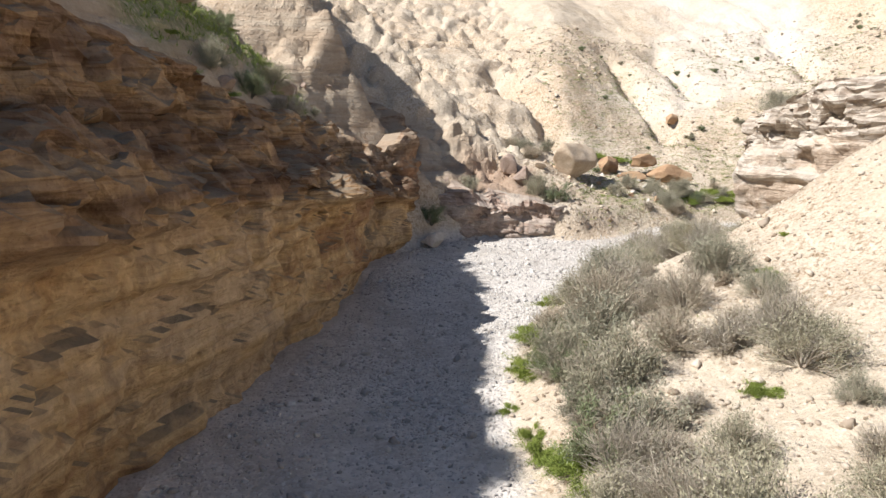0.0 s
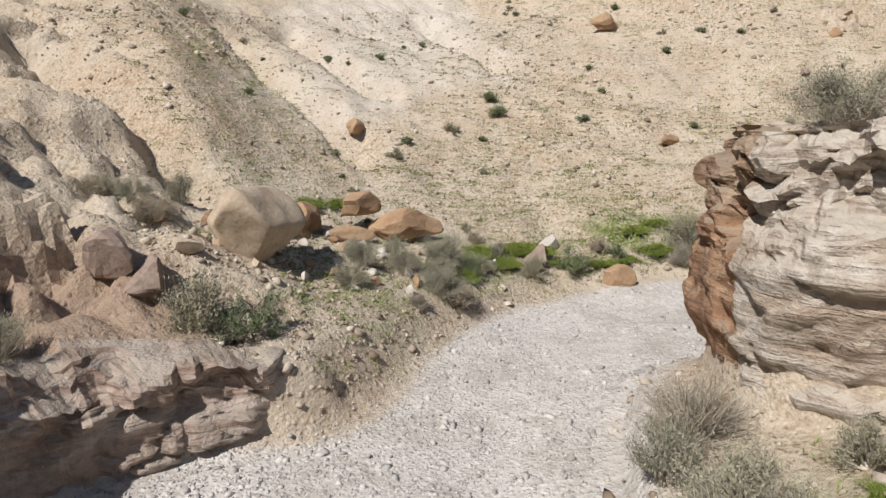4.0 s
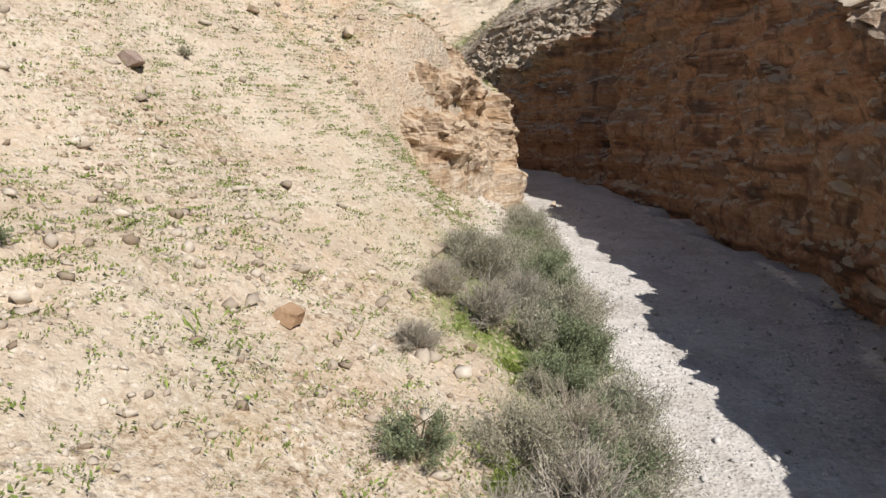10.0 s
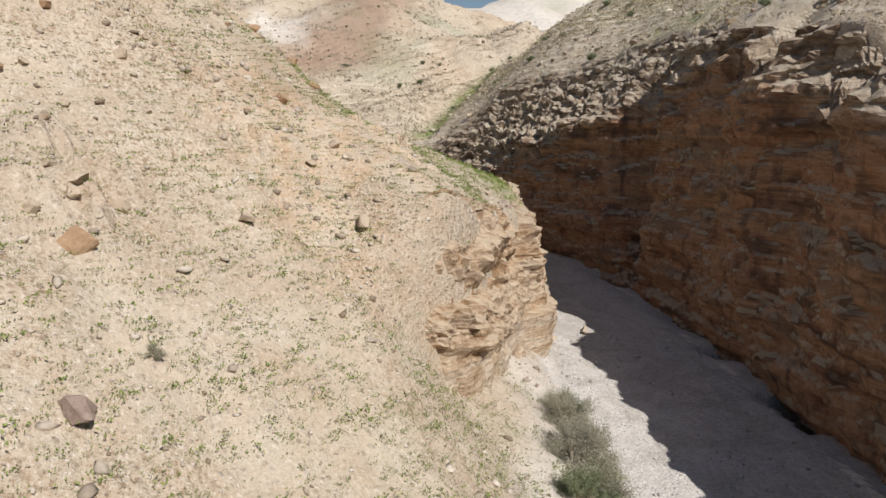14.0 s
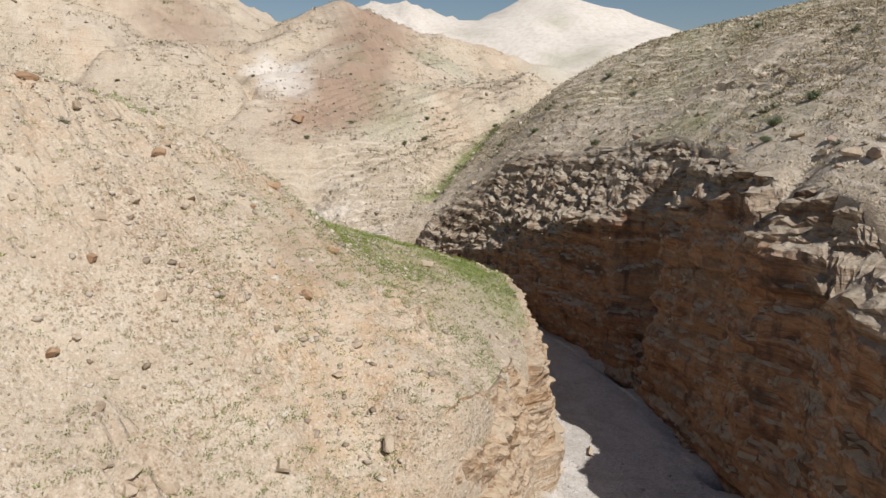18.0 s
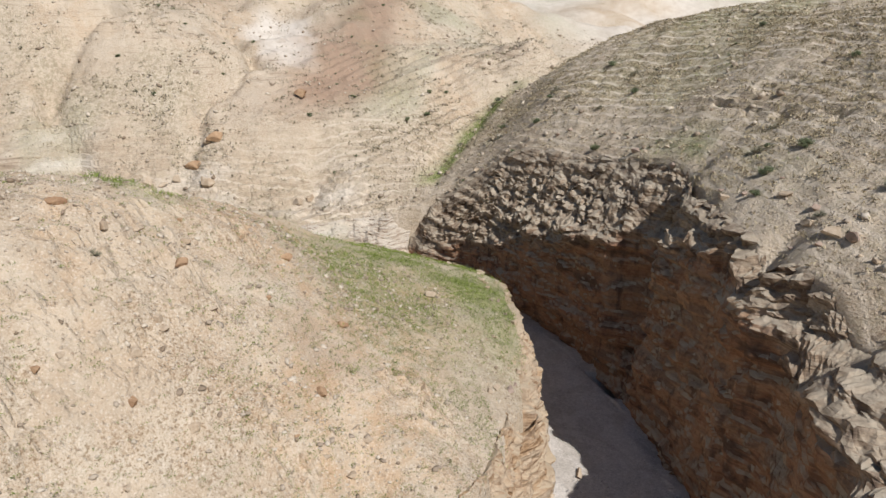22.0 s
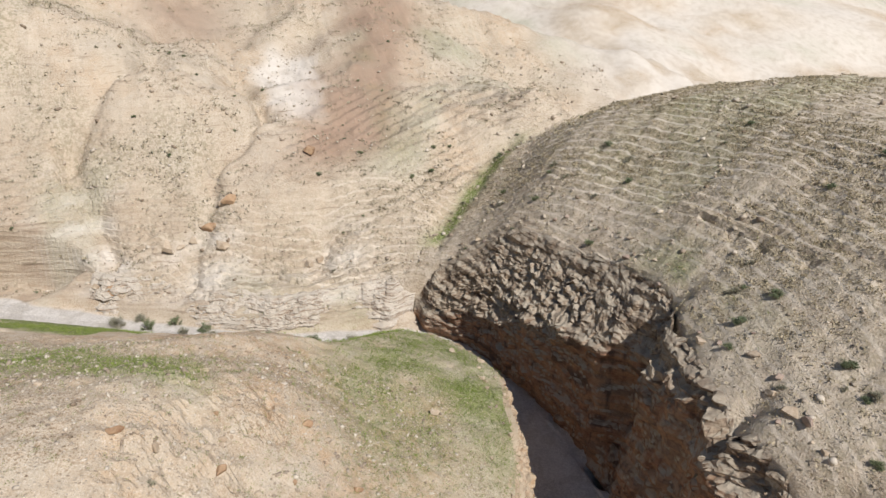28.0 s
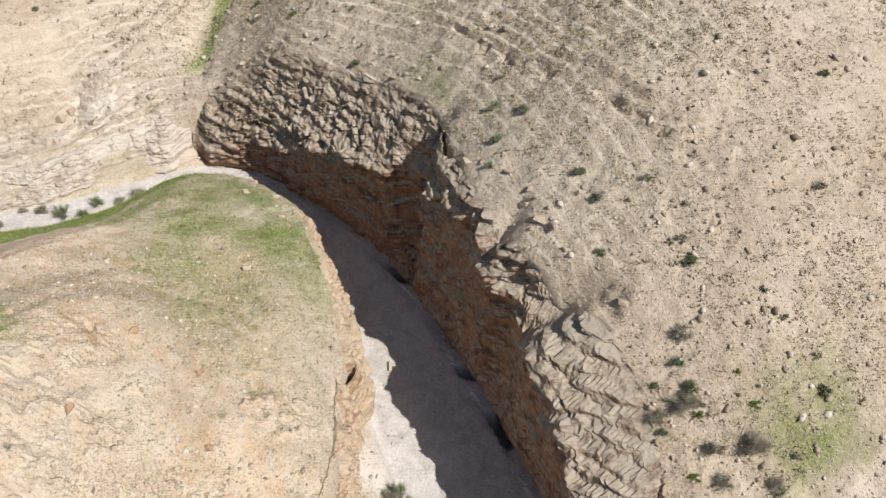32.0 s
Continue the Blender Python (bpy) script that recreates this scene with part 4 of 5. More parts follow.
def cliff(pieces, line, side, a, b, seed, rows=60, gap=0.2, bench=0.55, lean=0.9, under=0.35, bulge=0.5, block=0.4, layer=0.9, foot=0.0, rough=0.45, over=0.0, hollow=0.22, wave=0.8, notches=(), fade=2.5, inset=0.0):
    """A rock wall that stands along a bank: smoother below, broken into set-back ledges above. side: +1 where the hill is on the line's left.
    foot: how far in front of the line the ground at its base is taken; 0 for the stream bed's level."""
    t, x, y, nx, ny = along(line, a, b, gap)
    nx, ny = nx * side, ny * side                      # into the hill
    sides = {id(INNER): INNER_SIDE, id(OUTER): OUTER_SIDE}.get(id(line))
    low, _, second = stretch(sides, x, y) if sides else (0 * x, 0 * x, 0 * x)
    second = second if line is INNER else second * step(-0.5, -2.0, x)
    rim = 1.15 + (0.8 * steep_part(x) if line is INNER else 0.0) + (3.3 if line is INNER else 1.7) * step(0.3, 1.5, second)
    base = (height_at(x - nx * foot, y - ny * foot) if foot else bed_height(x, y)) - 0.35
    top = valley(x + nx * rim, y + ny * rim, raw=True) if not foot else height_at(x + nx * 1.6, y + ny * 1.6)
    ends = step(0, fade, t - t[0]) * step(0, fade, t[-1] - t)
    u = np.concatenate([np.linspace(0, 1, rows), [1.02, 1.05]])
    T, U = np.meshgrid(t, np.minimum(u, 1), indexing="ij")
    tall = (top - base)[:, None]
    z = base[:, None] + tall * U
    X, Y = x[:, None] + 0 * U, y[:, None] + 0 * U
    # where the plain wall ends and the ledges begin
    turn = np.where(second > 0.3, np.clip((low + 0.35) / np.maximum(tall[:, 0], 0.5), 0.1, 0.9), bench)[:, None]
    turn = turn + 0.08 * fbm(T, 0 * T, 0, 6, 2, seed + 12)
    w = z + 0.05 * T + 0.35 * fbm(T, z, 0, 6, 2, seed)
    up = np.clip((U - turn) / (1 - turn), 0, 1)
    kk = w / (layer * 0.8) + 0.4 * fbm(T, z, 0, 5, 2, seed + 14) + 0.9 * (cells(T / 1.9, w / 1.5, 0.0, seed + 16)[2] - 0.5)
    stair = (np.floor(kk) + step(0.72, 1.0, kk - np.floor(kk)) - kk) * layer * 0.8
    slope_run = (rim[:, None] - 0.25 - 0.1) / np.maximum(tall * (1 - turn), 0.5)
    back = 0.12 * U + np.clip(up * (rim[:, None] - 0.3) + 0.7 * stair * np.minimum(slope_run, 1.6) * step(-0.5, 0.1, fbm(T, z, 0, 5, 2, seed + 17)) * step(0, 0.15, up) * step(1.0, 0.9, up), 0, None) * (1.0 if sides else lean)
    back = back + under * step(hollow, 0.0, U) * (0.7 + 0.6 * fbm(T, U * 0, 0, 4, 2, seed + 5))
    for ax, ay, deep, half in notches:
        k = t[np.argmin(np.hypot(x - ax, y - ay))]
        back = back + deep * np.exp(-((T - k + 0.5 * fbm(T, z, 0, 2, 2, seed + 27)) / half) ** 4) * np.clip(1 - up, 0, 1) * step(0.0, 0.35, U)
    # beds: thick and thin layers that stand out or fall back
    thick = vnoise(T * 0.03 + 3.1, w / layer, 0.0, seed + 1)
    thin = vnoise(T * 0.08, w / (layer * 0.28), 0.0, seed + 2)
    upper = rough + (1 - rough) * step(-0.2, 0.15, U - turn)
    out = wave * (fbm(T, z * 0.35, 0, 9, 2, seed + 19) + 0.45 * fbm(T, z * 0.4, 0, 3.4, 2, seed + 20)) * step(-0.05, 0.35, U)
    out = out + bulge * (0.75 * fbm(T, z * 0.6, 0, 7, 3, seed + 3) + 0.4 * fbm(T, z * 0.5, 0, 2.2, 3, seed + 4))
    d1, d2, val = cells(T / 1.3 + 0.2 * fbm(T, z, 0, 1, 2, seed + 15), w / 0.7, 0.0, seed + 6)
    out = out + upper * (0.26 * np.sign(thick) * np.sqrt(np.abs(thick)) + 0.13 * thin) + block * upper * (val - 0.5) * step(0.02, 0.14, d2 - d1)
    out = out - 0.10 * upper * step(0.10, 0.0, d2 - d1)
    c1, c2, v2 = cells(T / 0.55, w / 0.33, 0.0, seed + 9)
    out = out + 0.18 * upper * (v2 - 0.5) - 0.05 * upper * step(0.08, 0.0, c2 - c1)
    crack = fbm(T, z * 0.15, 0, 2.6, 3, seed + 7)
    out = out - 0.28 * step(0.06, 0.0, np.abs(crack)) * (0.4 + 0.6 * U)
    out = out + 0.05 * fbm(T, z, 0, 0.5, 3, seed + 8)
    out = out + over * step(-0.06, 0.0, U - turn) * step(0.22, 0.12, U - turn) * (0.7 + 0.9 * fbm(T, 0 * T, 0, 2.5, 3, seed + 18))
    out = out * (0.25 + 0.75 * ends[:, None]) * step(0, 0.03, 1 - U + 0.02)
    if sides:
        out = out * (1 - 0.5 * step(0.0, 0.3, up) * step(0.5, 1.5, second)[:, None])
    off = back - out + inset + (0.75 * steep_part(x)[:, None] * step(0.1, 0.7, U) if line is INNER else 0.0) + 2.0 * (1 - ends[:, None]) ** 2
    off[:, -2], off[:, -1] = rim + 0.25, rim + 0.9
    px, py = X + nx[:, None] * off, Y + ny[:, None] * off
    for k in (-2, -1):
        z[:, k] = height_at(px[:, k], py[:, k]) - (0.02 if k == -2 else 0.12)
    z[:, -3] = np.minimum(z[:, -3], height_at(px[:, -2], py[:, -2]) + 0.1)
    # broken blocks
    q1, q2, qv = cells(T / 2.4 + 0.3 * fbm(px, z, 0, 1, 2, seed + 21), w / 0.75, 0.0, seed + 22)
    e1, e2, ev = cells(px / 0.6, py / 0.6, z / 0.45, seed + 23)
    chip = (0.5 * block * (qv - 0.5) * step(0.0, 0.12, q2 - q1) - 0.12 * step(0.1, 0.0, q2 - q1) + 0.3 * block * (ev - 0.5)) * step(-0.12, 0.08, U - turn) * step(0.0, 0.25, 1.0 - U) * ends[:, None]
    chip[:, -2:] = 0
    rubble = (0.42 * fbm(px, py, z, 1.5, 3, seed + 25) + 0.26 * fbm(px, py, z, 0.45, 2, seed + 26)) * step(0.02, 0.2, up) * step(0.0, 0.12, 1.0 - U) * ends[:, None]
    rubble[:, -2:] = 0
    z = z + rubble
    px, py, z = px - nx[:, None] * chip, py - ny[:, None] * chip, z + 0.45 * chip
    P = np.stack([px, py, z], -1)
    high = step(-0.10, 0.06, U - turn + 0.06 * fbm(T, z, 0, 1.5, 3, seed + 24))
    first = 0
    for name, material, end, label in pieces:
        last = len(t) - 1 if end is None else int(np.argmin(np.hypot(x - end[0], y - end[1])))
        Q, sharp, hi = P[first:last + 1], (U - turn)[first:last + 1] > -0.1, high[first:last + 1]
        if side > 0:
            Q, sharp, hi = Q[:, ::-1], sharp[:, ::-1], hi[:, ::-1]
        tagged(sheet(name, Q, material, {"high": hi}, sharp), label, "cliff", kind="structure")
        first = last


cliff([("cliff_sandstone", SANDSTONE, (-2.6, 19.0), "ochre sandstone cliff with overhanging brown ledges, in shade"), ("cliff_brown", SANDSTONE, None, "shaded brown end of the sandstone cliff")], OUTER, 1, (-5.2, -9), (-0.2, 28.4), 101, 90, 0.13, 0.5, 0.9, 0.5, rough=0.5, layer=0.9, over=0.75, block=0.7, wave=0.45)
cliff([("cliff_spur", PALE_CLIFF, None, "pale limestone cliff of the sunlit spur")], OUTER, 1, (45.5, 21.2), (77, 19), 202, 52, 0.2, 0.5, 0.8, 0.2, bulge=0.3, rough=0.7, wave=0.3)
cliff([("cliff_spur_end", PALE_CLIFF, None, "weathered sunlit rock outcrop at the end of the spur")], SPUR_END, 1, (37.2, 31.8), (48.7, 20.1), 252, 56, 0.11, 0.45, 0.8, 0.3, bulge=0.6, block=0.32, layer=0.9, foot=1.2, rough=0.6, over=0.4, wave=0.3, fade=4.5, inset=0.35)
cliff([("cliff_bend", CORNER_ROCK, (10.2, 24.7), "brown weathered rock wall at the stream bend"), ("cliff_corner", WHITE_CLIFF, None, "pale weathered rock corner behind the terrace bushes")], CORNER, 1, (16.4, 26.0), (12.2, 18), 303, 66, 0.11, 0.7, 0.3, 0.8, bulge=0.75, block=0.65, layer=0.9, foot=0.9, rough=0.6, hollow=0.6, wave=0.45)
cliff([("cliff_rib", CORNER_ROCK, None, "shaded brown rock wall at the foot of a sharp rib")], RIB_FOOT, 1, (-3.2, 24.0), (-2.8, 34.4), 555, 60, 0.12, 0.8, 0.5, 0.6, bulge=0.8, block=0.4, layer=1.2, foot=0.7, rough=0.7, wave=0.6)
cliff([("cliff_ledge", PINK_CLIFF, None, "low pink-grey rock ledge at the edge of the stream bed")], OUTER, 1, (-0.4, 28.2), (6.9, 29.0), 505, 40, 0.12, 0.75, 0.8, 0.1, bulge=0.5, block=0.4, layer=1.4, rough=0.9, wave=0.2)
cliff([("cliff_upper", WHITE_CLIFF, None, "whitish folded and bedded rock bank of the upper stream bed")], INNER, -1, (80.0, 18.9), (90, 49), 454, 50, 0.2, 0.4, 1.2, 0.1, bulge=0.9, block=0.25, layer=0.45, rough=0.6, wave=1.2)
cliff([("cliff_long", RED_CLIFF, None, "long red-brown sandstone cliff in shade with blocky ledges on top")],
      INNER, -1, (13.4, 27.4), (80.2, 19.2), 404, 120, 0.18, 0.6, 1.0, 0.5, bulge=0.55, block=0.7, over=0.2, rough=0.8, wave=0.45, inset=0.25, notches=((56.5, 11.9, 2.4, 2.0), (42.6, 14.5, 0.7, 1.3), (48.6, 13.2, 0.4, 1.0)))

# ---- building plants and stones ----
def part(name, verts, faces, material, parent=None, label="", smooth=True):
    me = bpy.data.meshes.new(name)
    me.from_pydata(verts, [], faces)
    me.polygons.foreach_set("use_smooth", np.full(len(faces), smooth))
    me.materials.append(material)
    me.update()
    ob = new(name, me)
    if parent is not None:
        ob.parent = parent
    if label:
        ob["label"] = label
    return ob


def joined(name, verts, quads, material):
    """One mesh from arrays of vertices and of faces with the same number of corners."""
    k = quads.shape[1]
    me = bpy.data.meshes.new(name)
    me.vertices.add(len(verts))
    me.vertices.foreach_set("co", np.asarray(verts, np.float32).reshape(-1))
    me.loops.add(quads.size)
    me.loops.foreach_set("vertex_index", quads.reshape(-1).astype(np.int32))
    me.polygons.add(len(quads))
    me.polygons.foreach_set("loop_start", (np.arange(len(quads)) * k).astype(np.int32))
    me.update(calc_edges=True)
    me.materials.append(material)
    return new(name, me)


def leaf_cloud(rng, centre, way, length, width):
    """Pointed leaves: four corners each, at the centres, along the given ways."""
    n = len(centre)
    way = way / np.linalg.norm(way, axis=1, keepdims=True)
    side = np.cross(way, rng.normal(size=(n, 3)))
    side /= np.linalg.norm(side, axis=1, keepdims=True) + 1e-9
    l, w = length[:, None], width[:, None]
    bend = np.cross(side, way) * l * 0.15
    v = np.stack([centre - way * l / 2, centre + side * w / 2 + bend, centre + way * l / 2, centre - side * w / 2 + bend], 1).reshape(-1, 3)
    return v, np.arange(4 * n).reshape(n, 4)


def twig_set(rng, starts, ends, thick, sag=0.12):
    """Three-sided, tapered, bent twigs."""
    n = len(starts)
    mid = (starts + ends) / 2 + rng.normal(size=(n, 3)) * np.linalg.norm(ends - starts, axis=1, keepdims=True) * sag
    way = ends - starts
    a = np.cross(way, rng.normal(size=(n, 3)))
    a /= np.linalg.norm(a, axis=1, keepdims=True) + 1e-9
    b = np.cross(way / (np.linalg.norm(way, axis=1, keepdims=True) + 1e-9), a)
    rings = []
    for p, k in ((starts, 1.0), (mid, 0.75), (ends, 0.3)):
        for ang in (0, 2.094, 4.189):
            rings.append(p + (a * math.cos(ang) + b * math.sin(ang)) * thick[:, None] * k)
    v = np.stack(rings, 1).reshape(-1, 3)
    q = []
    for r in (0, 3):
        for c in range(3):
            q.append([r + c, r + (c + 1) % 3, r + 3 + (c + 1) % 3, r + 3 + c])
    f = (np.arange(n)[:, None, None] * 9 + np.array(q)[None]).reshape(-1, 4)
    return v, f


def shrub(name, seed, wide, tall, leaves, twigs, leaf_mat, twig_mat, label, size=0.04, category="bush"):
    """A desert shrub: twigs that fan out from the foot, and leaves in uneven clumps along them."""
    rng = np.random.default_rng(seed)
    thing = new(name)
    thing.empty_display_size = 0.2
    tagged(thing, label, category)
    m = max(11, twigs // 16)
    az, el = rng.uniform(0, 2 * np.pi, m), np.arcsin(rng.uniform(0.12, 1.0, m))
    reach = rng.uniform(0.72, 1.08, m)
    tip = np.stack([np.cos(az) * np.cos(el) * wide / 2 * reach, np.sin(az) * np.cos(el) * wide / 2 * reach, (0.12 + 0.88 * np.sin(el)) * tall * reach], 1)
    main_v, main_f = twig_set(rng, tip * [0.08, 0.08, 0.0], tip * 0.92, np.full(m, 0.012 + 0.006 * tall))
    pick = rng.integers(0, m, twigs)
    s = tip[pick] * rng.uniform(0.25, 0.8, twigs)[:, None]
    e = s + (tip[pick] - s) * rng.uniform(0.5, 1.1, twigs)[:, None] + rng.normal(size=(twigs, 3)) * [wide * 0.10, wide * 0.10, tall * 0.09]
    e[:, 2] = np.maximum(e[:, 2], 0.03)
    sub_v, sub_f = twig_set(rng, s, e, np.full(twigs, 0.0045))
    st = joined("branch_frame", np.vstack([main_v, sub_v]), np.vstack([main_f, sub_f + len(main_v)]), twig_mat)
    st.parent = thing
    if leaves:
        leaves = int(leaves * 3.0)
        pick = rng.integers(0, twigs, leaves)
        k = rng.uniform(0.25, 1.08, leaves)[:, None]
        c = s[pick] + (e[pick] - s[pick]) * k + rng.normal(size=(leaves, 3)) * 0.035 * max(wide, 0.5)
        c[:, 2] = np.maximum(c[:, 2], 0.02)
        way = c / (np.linalg.norm(c, axis=1, keepdims=True) + 1e-6) + rng.normal(size=(leaves, 3)) * 0.7 + [0, 0, 0.35]
        v, f = leaf_cloud(rng, c, way, rng.uniform(0.7, 1.6, leaves) * size, rng.uniform(0.22, 0.42, leaves) * size)
        fo = joined("foliage", v, f, leaf_mat)
        fo.parent = thing
    return thing


def rock_mesh(name, seed, material, cuts=3, flat=0.34, lump=0.16, worn=False):
    """A worn stone: a ball cut by flat breaks and roughened."""
    rng = np.random.default_rng(seed)
    bm = bmesh.new()
    bmesh.ops.create_icosphere(bm, subdivisions=cuts, radius=1.0)
    planes = rng.normal(size=(13, 3))
    planes /= np.linalg.norm(planes, axis=1, keepdims=True)
    depth = rng.uniform(flat, 0.66, 13)
    co = np.array([v.co[:] for v in bm.verts])
    for n, d in zip(planes, depth):
        over = np.maximum(co @ n - d, 0)
        co -= over[:, None] * n * 0.97
    r = 1.25 * (1 + lump * fbm(co[:, 0] + seed, co[:, 1], co[:, 2], 0.9, 3, seed) + 0.06 * fbm(co[:, 0] + seed, co[:, 1], co[:, 2], 0.3, 2, seed + 3))
    co *= r[:, None]
    for v, c in zip(bm.verts, co):
        v.co = c
    me = bpy.data.meshes.new(name)
    bm.to_mesh(me)
    bm.free()
    me.polygons.foreach_set("use_smooth", np.full(len(me.polygons), worn))
    me.materials.append(material)
    return me


def rest(x, y):
    return float(height_at(np.array([x]), np.array([y]))[0])


def stone_field(name, x, y, size, material, label, category, seed, sink=0.35, flat=0.6):
    """Many small angular stones, in one mesh."""
    rng = np.random.default_rng(seed)
    n = len(x)
    base = np.array([(1, 0, 0), (-1, 0, 0), (0, 1, 0), (0, -1, 0), (0, 0, 1), (0, 0, -1), (0.6, 0.6, 0.5), (-0.6, 0.5, 0.55), (0.5, -0.6, 0.5), (-0.55, -0.6, 0.45)], float)
    faces = np.array([(0, 6, 8), (6, 4, 8), (6, 2, 7), (4, 6, 7), (7, 1, 9), (4, 7, 9), (9, 3, 8), (4, 9, 8), (0, 2, 6), (2, 1, 7), (1, 3, 9), (3, 0, 8), (2, 0, 5), (1, 2, 5), (3, 1, 5), (0, 3, 5)])
    z = height_at(x, y)
    v = base[None] * rng.uniform(0.55, 1.35, (n, 10, 1))
    v = v * np.stack([rng.uniform(0.7, 1.5, n), rng.uniform(0.6, 1.1, n), rng.uniform(0.5, 1.0, n) * flat / 0.6], 1)[:, None]
    a, b = rng.uniform(0, 6.283, n), rng.normal(0, 0.35, n)
    ca, sa, cb, sb = np.cos(a), np.sin(a), np.cos(b), np.sin(b)
    X = v[..., 0] * cb[:, None] + v[..., 2] * sb[:, None]
    Z = -v[..., 0] * sb[:, None] + v[..., 2] * cb[:, None]
    V = np.stack([X * ca[:, None] - v[..., 1] * sa[:, None], X * sa[:, None] + v[..., 1] * ca[:, None], Z], -1) * (size / 2)[:, None, None]
    V += np.stack([x, y, z + size * 0.5 * (0.5 - sink)], 1)[:, None]
    f = (np.arange(n)[:, None, None] * 10 + faces[None]).reshape(-1, 3)
    return tagged(joined(name, V.reshape(-1, 3), f, material), label, category, kind="stuff")


def tuft_field(name, x, y, size, blades, material, label, category, seed, spread=0.5, lean=0.6, wide=0.22):
    """Small herbs or grass tufts, in one mesh."""
    rng = np.random.default_rng(seed)
    n = len(x)
    z = height_at(x, y)
    c = np.repeat(np.stack([x, y, z], 1), blades, 0)
    s = np.repeat(size, blades)
    way = rng.normal(size=(n * blades, 3)) * lean + [0, 0, 1]
    way[:, 2] = np.abs(way[:, 2]) + 0.15
    way /= np.linalg.norm(way, axis=1, keepdims=True)
    ln = s * rng.uniform(0.5, 1.1, n * blades)
    c = c + rng.normal(size=(n * blades, 3)) * [1, 1, 0] * (s * spread * 0.5)[:, None] + way * ln[:, None] * 0.45
    v, f = leaf_cloud(rng, c, way, ln, ln * wide)
    return tagged(joined(name, v, f, material), label, category, kind="stuff")


def sample(n, seed, x0, x1, y0, y1, weight):
    """Places in a rectangle, kept by a weight from 0 to 1."""
    rng = np.random.default_rng(seed)
    x, y = rng.uniform(x0, x1, n), rng.uniform(y0, y1, n)
    keep = rng.uniform(0, 1, n) < weight(x, y)
    return x[keep], y[keep]


def look_up(grid, x, y):
    i = np.clip(np.searchsorted(gx, x) - 1, 0, len(gx) - 1)
    j = np.clip(np.searchsorted(gy, y) - 1, 0, len(gy) - 1)
    return grid[i, j]

# ---- shrubs ----
SHRUBS = {
    "grey": [shrub("saltbush", 11, 1.3, 0.95, 2600, 360, LEAF_GREY, TWIG_DRY, "rounded grey-green saltbush with fine leaves"),
             shrub("saltbush", 12, 1.6, 1.1, 3200, 408, LEAF_GREY, TWIG_DRY, "broad grey-green saltbush beside the stream bed"),
             shrub("saltbush", 13, 1.0, 0.8, 1900, 288, LEAF_GREY, TWIG_DRY, "small rounded grey-green saltbush")],
    "olive": [shrub("green_shrub", 21, 1.4, 1.1, 3000, 140, LEAF_OLIVE, BARK, "leafy dark green shrub at the foot of the slope"),
              shrub("green_shrub", 22, 1.1, 0.9, 2300, 120, LEAF_OLIVE, BARK, "dense dark green shrub")],
    "dry": [shrub("dry_bush", 31, 1.4, 1.0, 500, 1008, LEAF_GREY, TWIG_DRY, "dry twiggy grey bush, almost leafless"),
            shrub("dry_bush", 32, 1.1, 0.7, 250, 864, LEAF_GREY, TWIG_DRY, "low tangled dry bush of bare grey twigs")],
    "fresh": [shrub("herb_clump", 41, 1.2, 0.13, 5200, 90, LEAF_FRESH, LEAF_FRESH, "low clump of fresh green spring herbs", 0.034, "herbs"),
              shrub("herb_clump", 42, 0.9, 0.11, 3400, 70, LEAF_FRESH, LEAF_FRESH, "small clump of bright green spring herbs", 0.032, "herbs")],
    "knob": [shrub("cushion_bush", 51, 0.75, 0.5, 1300, 90, LEAF_OLIVE, BARK, "small dark rounded cushion bush on the slope"),
             shrub("cushion_bush", 52, 0.6, 0.4, 800, 110, LEAF_GREY, BARK, "small grey-brown cushion bush on the slope")],
}
USED = set()
clump = lambda x, y, size, seed: step(-0.15, 0.35, fbm(x, y, 0, size, 3, seed))


def plant(kind, x, y, scale, turn, group):
    some = SHRUBS[kind]
    proto = some[int(abs(x * 7.13 + y * 3.71)) % len(some)]
    m = Matrix.Translation((x, y, rest(x, y) - 0.03)) @ Matrix.Rotation(turn, 4, "Z")
    if proto.name in USED:
        ob = copy_thing(proto, m)
    else:
        ob = proto
        ob.matrix_basis = m
        USED.add(proto.name)
    ob.scale = (scale, scale, scale * (0.85 + 0.3 * ((x * 13.7) % 1)))
    ob["group"] = group
    return ob


def bank_spots(line, a, b, gap, lo, hi, side, seed, chance=1.0):
    rng = np.random.default_rng(seed)
    t, x, y, nx, ny = along(line, a, b, gap)
    out = []
    for k in range(len(t)):
        if rng.uniform() < chance:
            d = rng.uniform(lo, hi) * side
            out.append((x[k] + nx[k] * d + rng.normal() * 0.2, y[k] + ny[k] * d + rng.normal() * 0.2, rng.uniform(), rng.uniform(0, 6.28)))
    return out


def mixed(spots, table, group, big=(0.75, 1.25)):
    for x, y, r, turn in spots:
        for kind, upto in table:
            if r < upto:
                plant(kind, x, y, big[0] + (big[1] - big[0]) * ((r * 37.7) % 1), turn, group)
                break


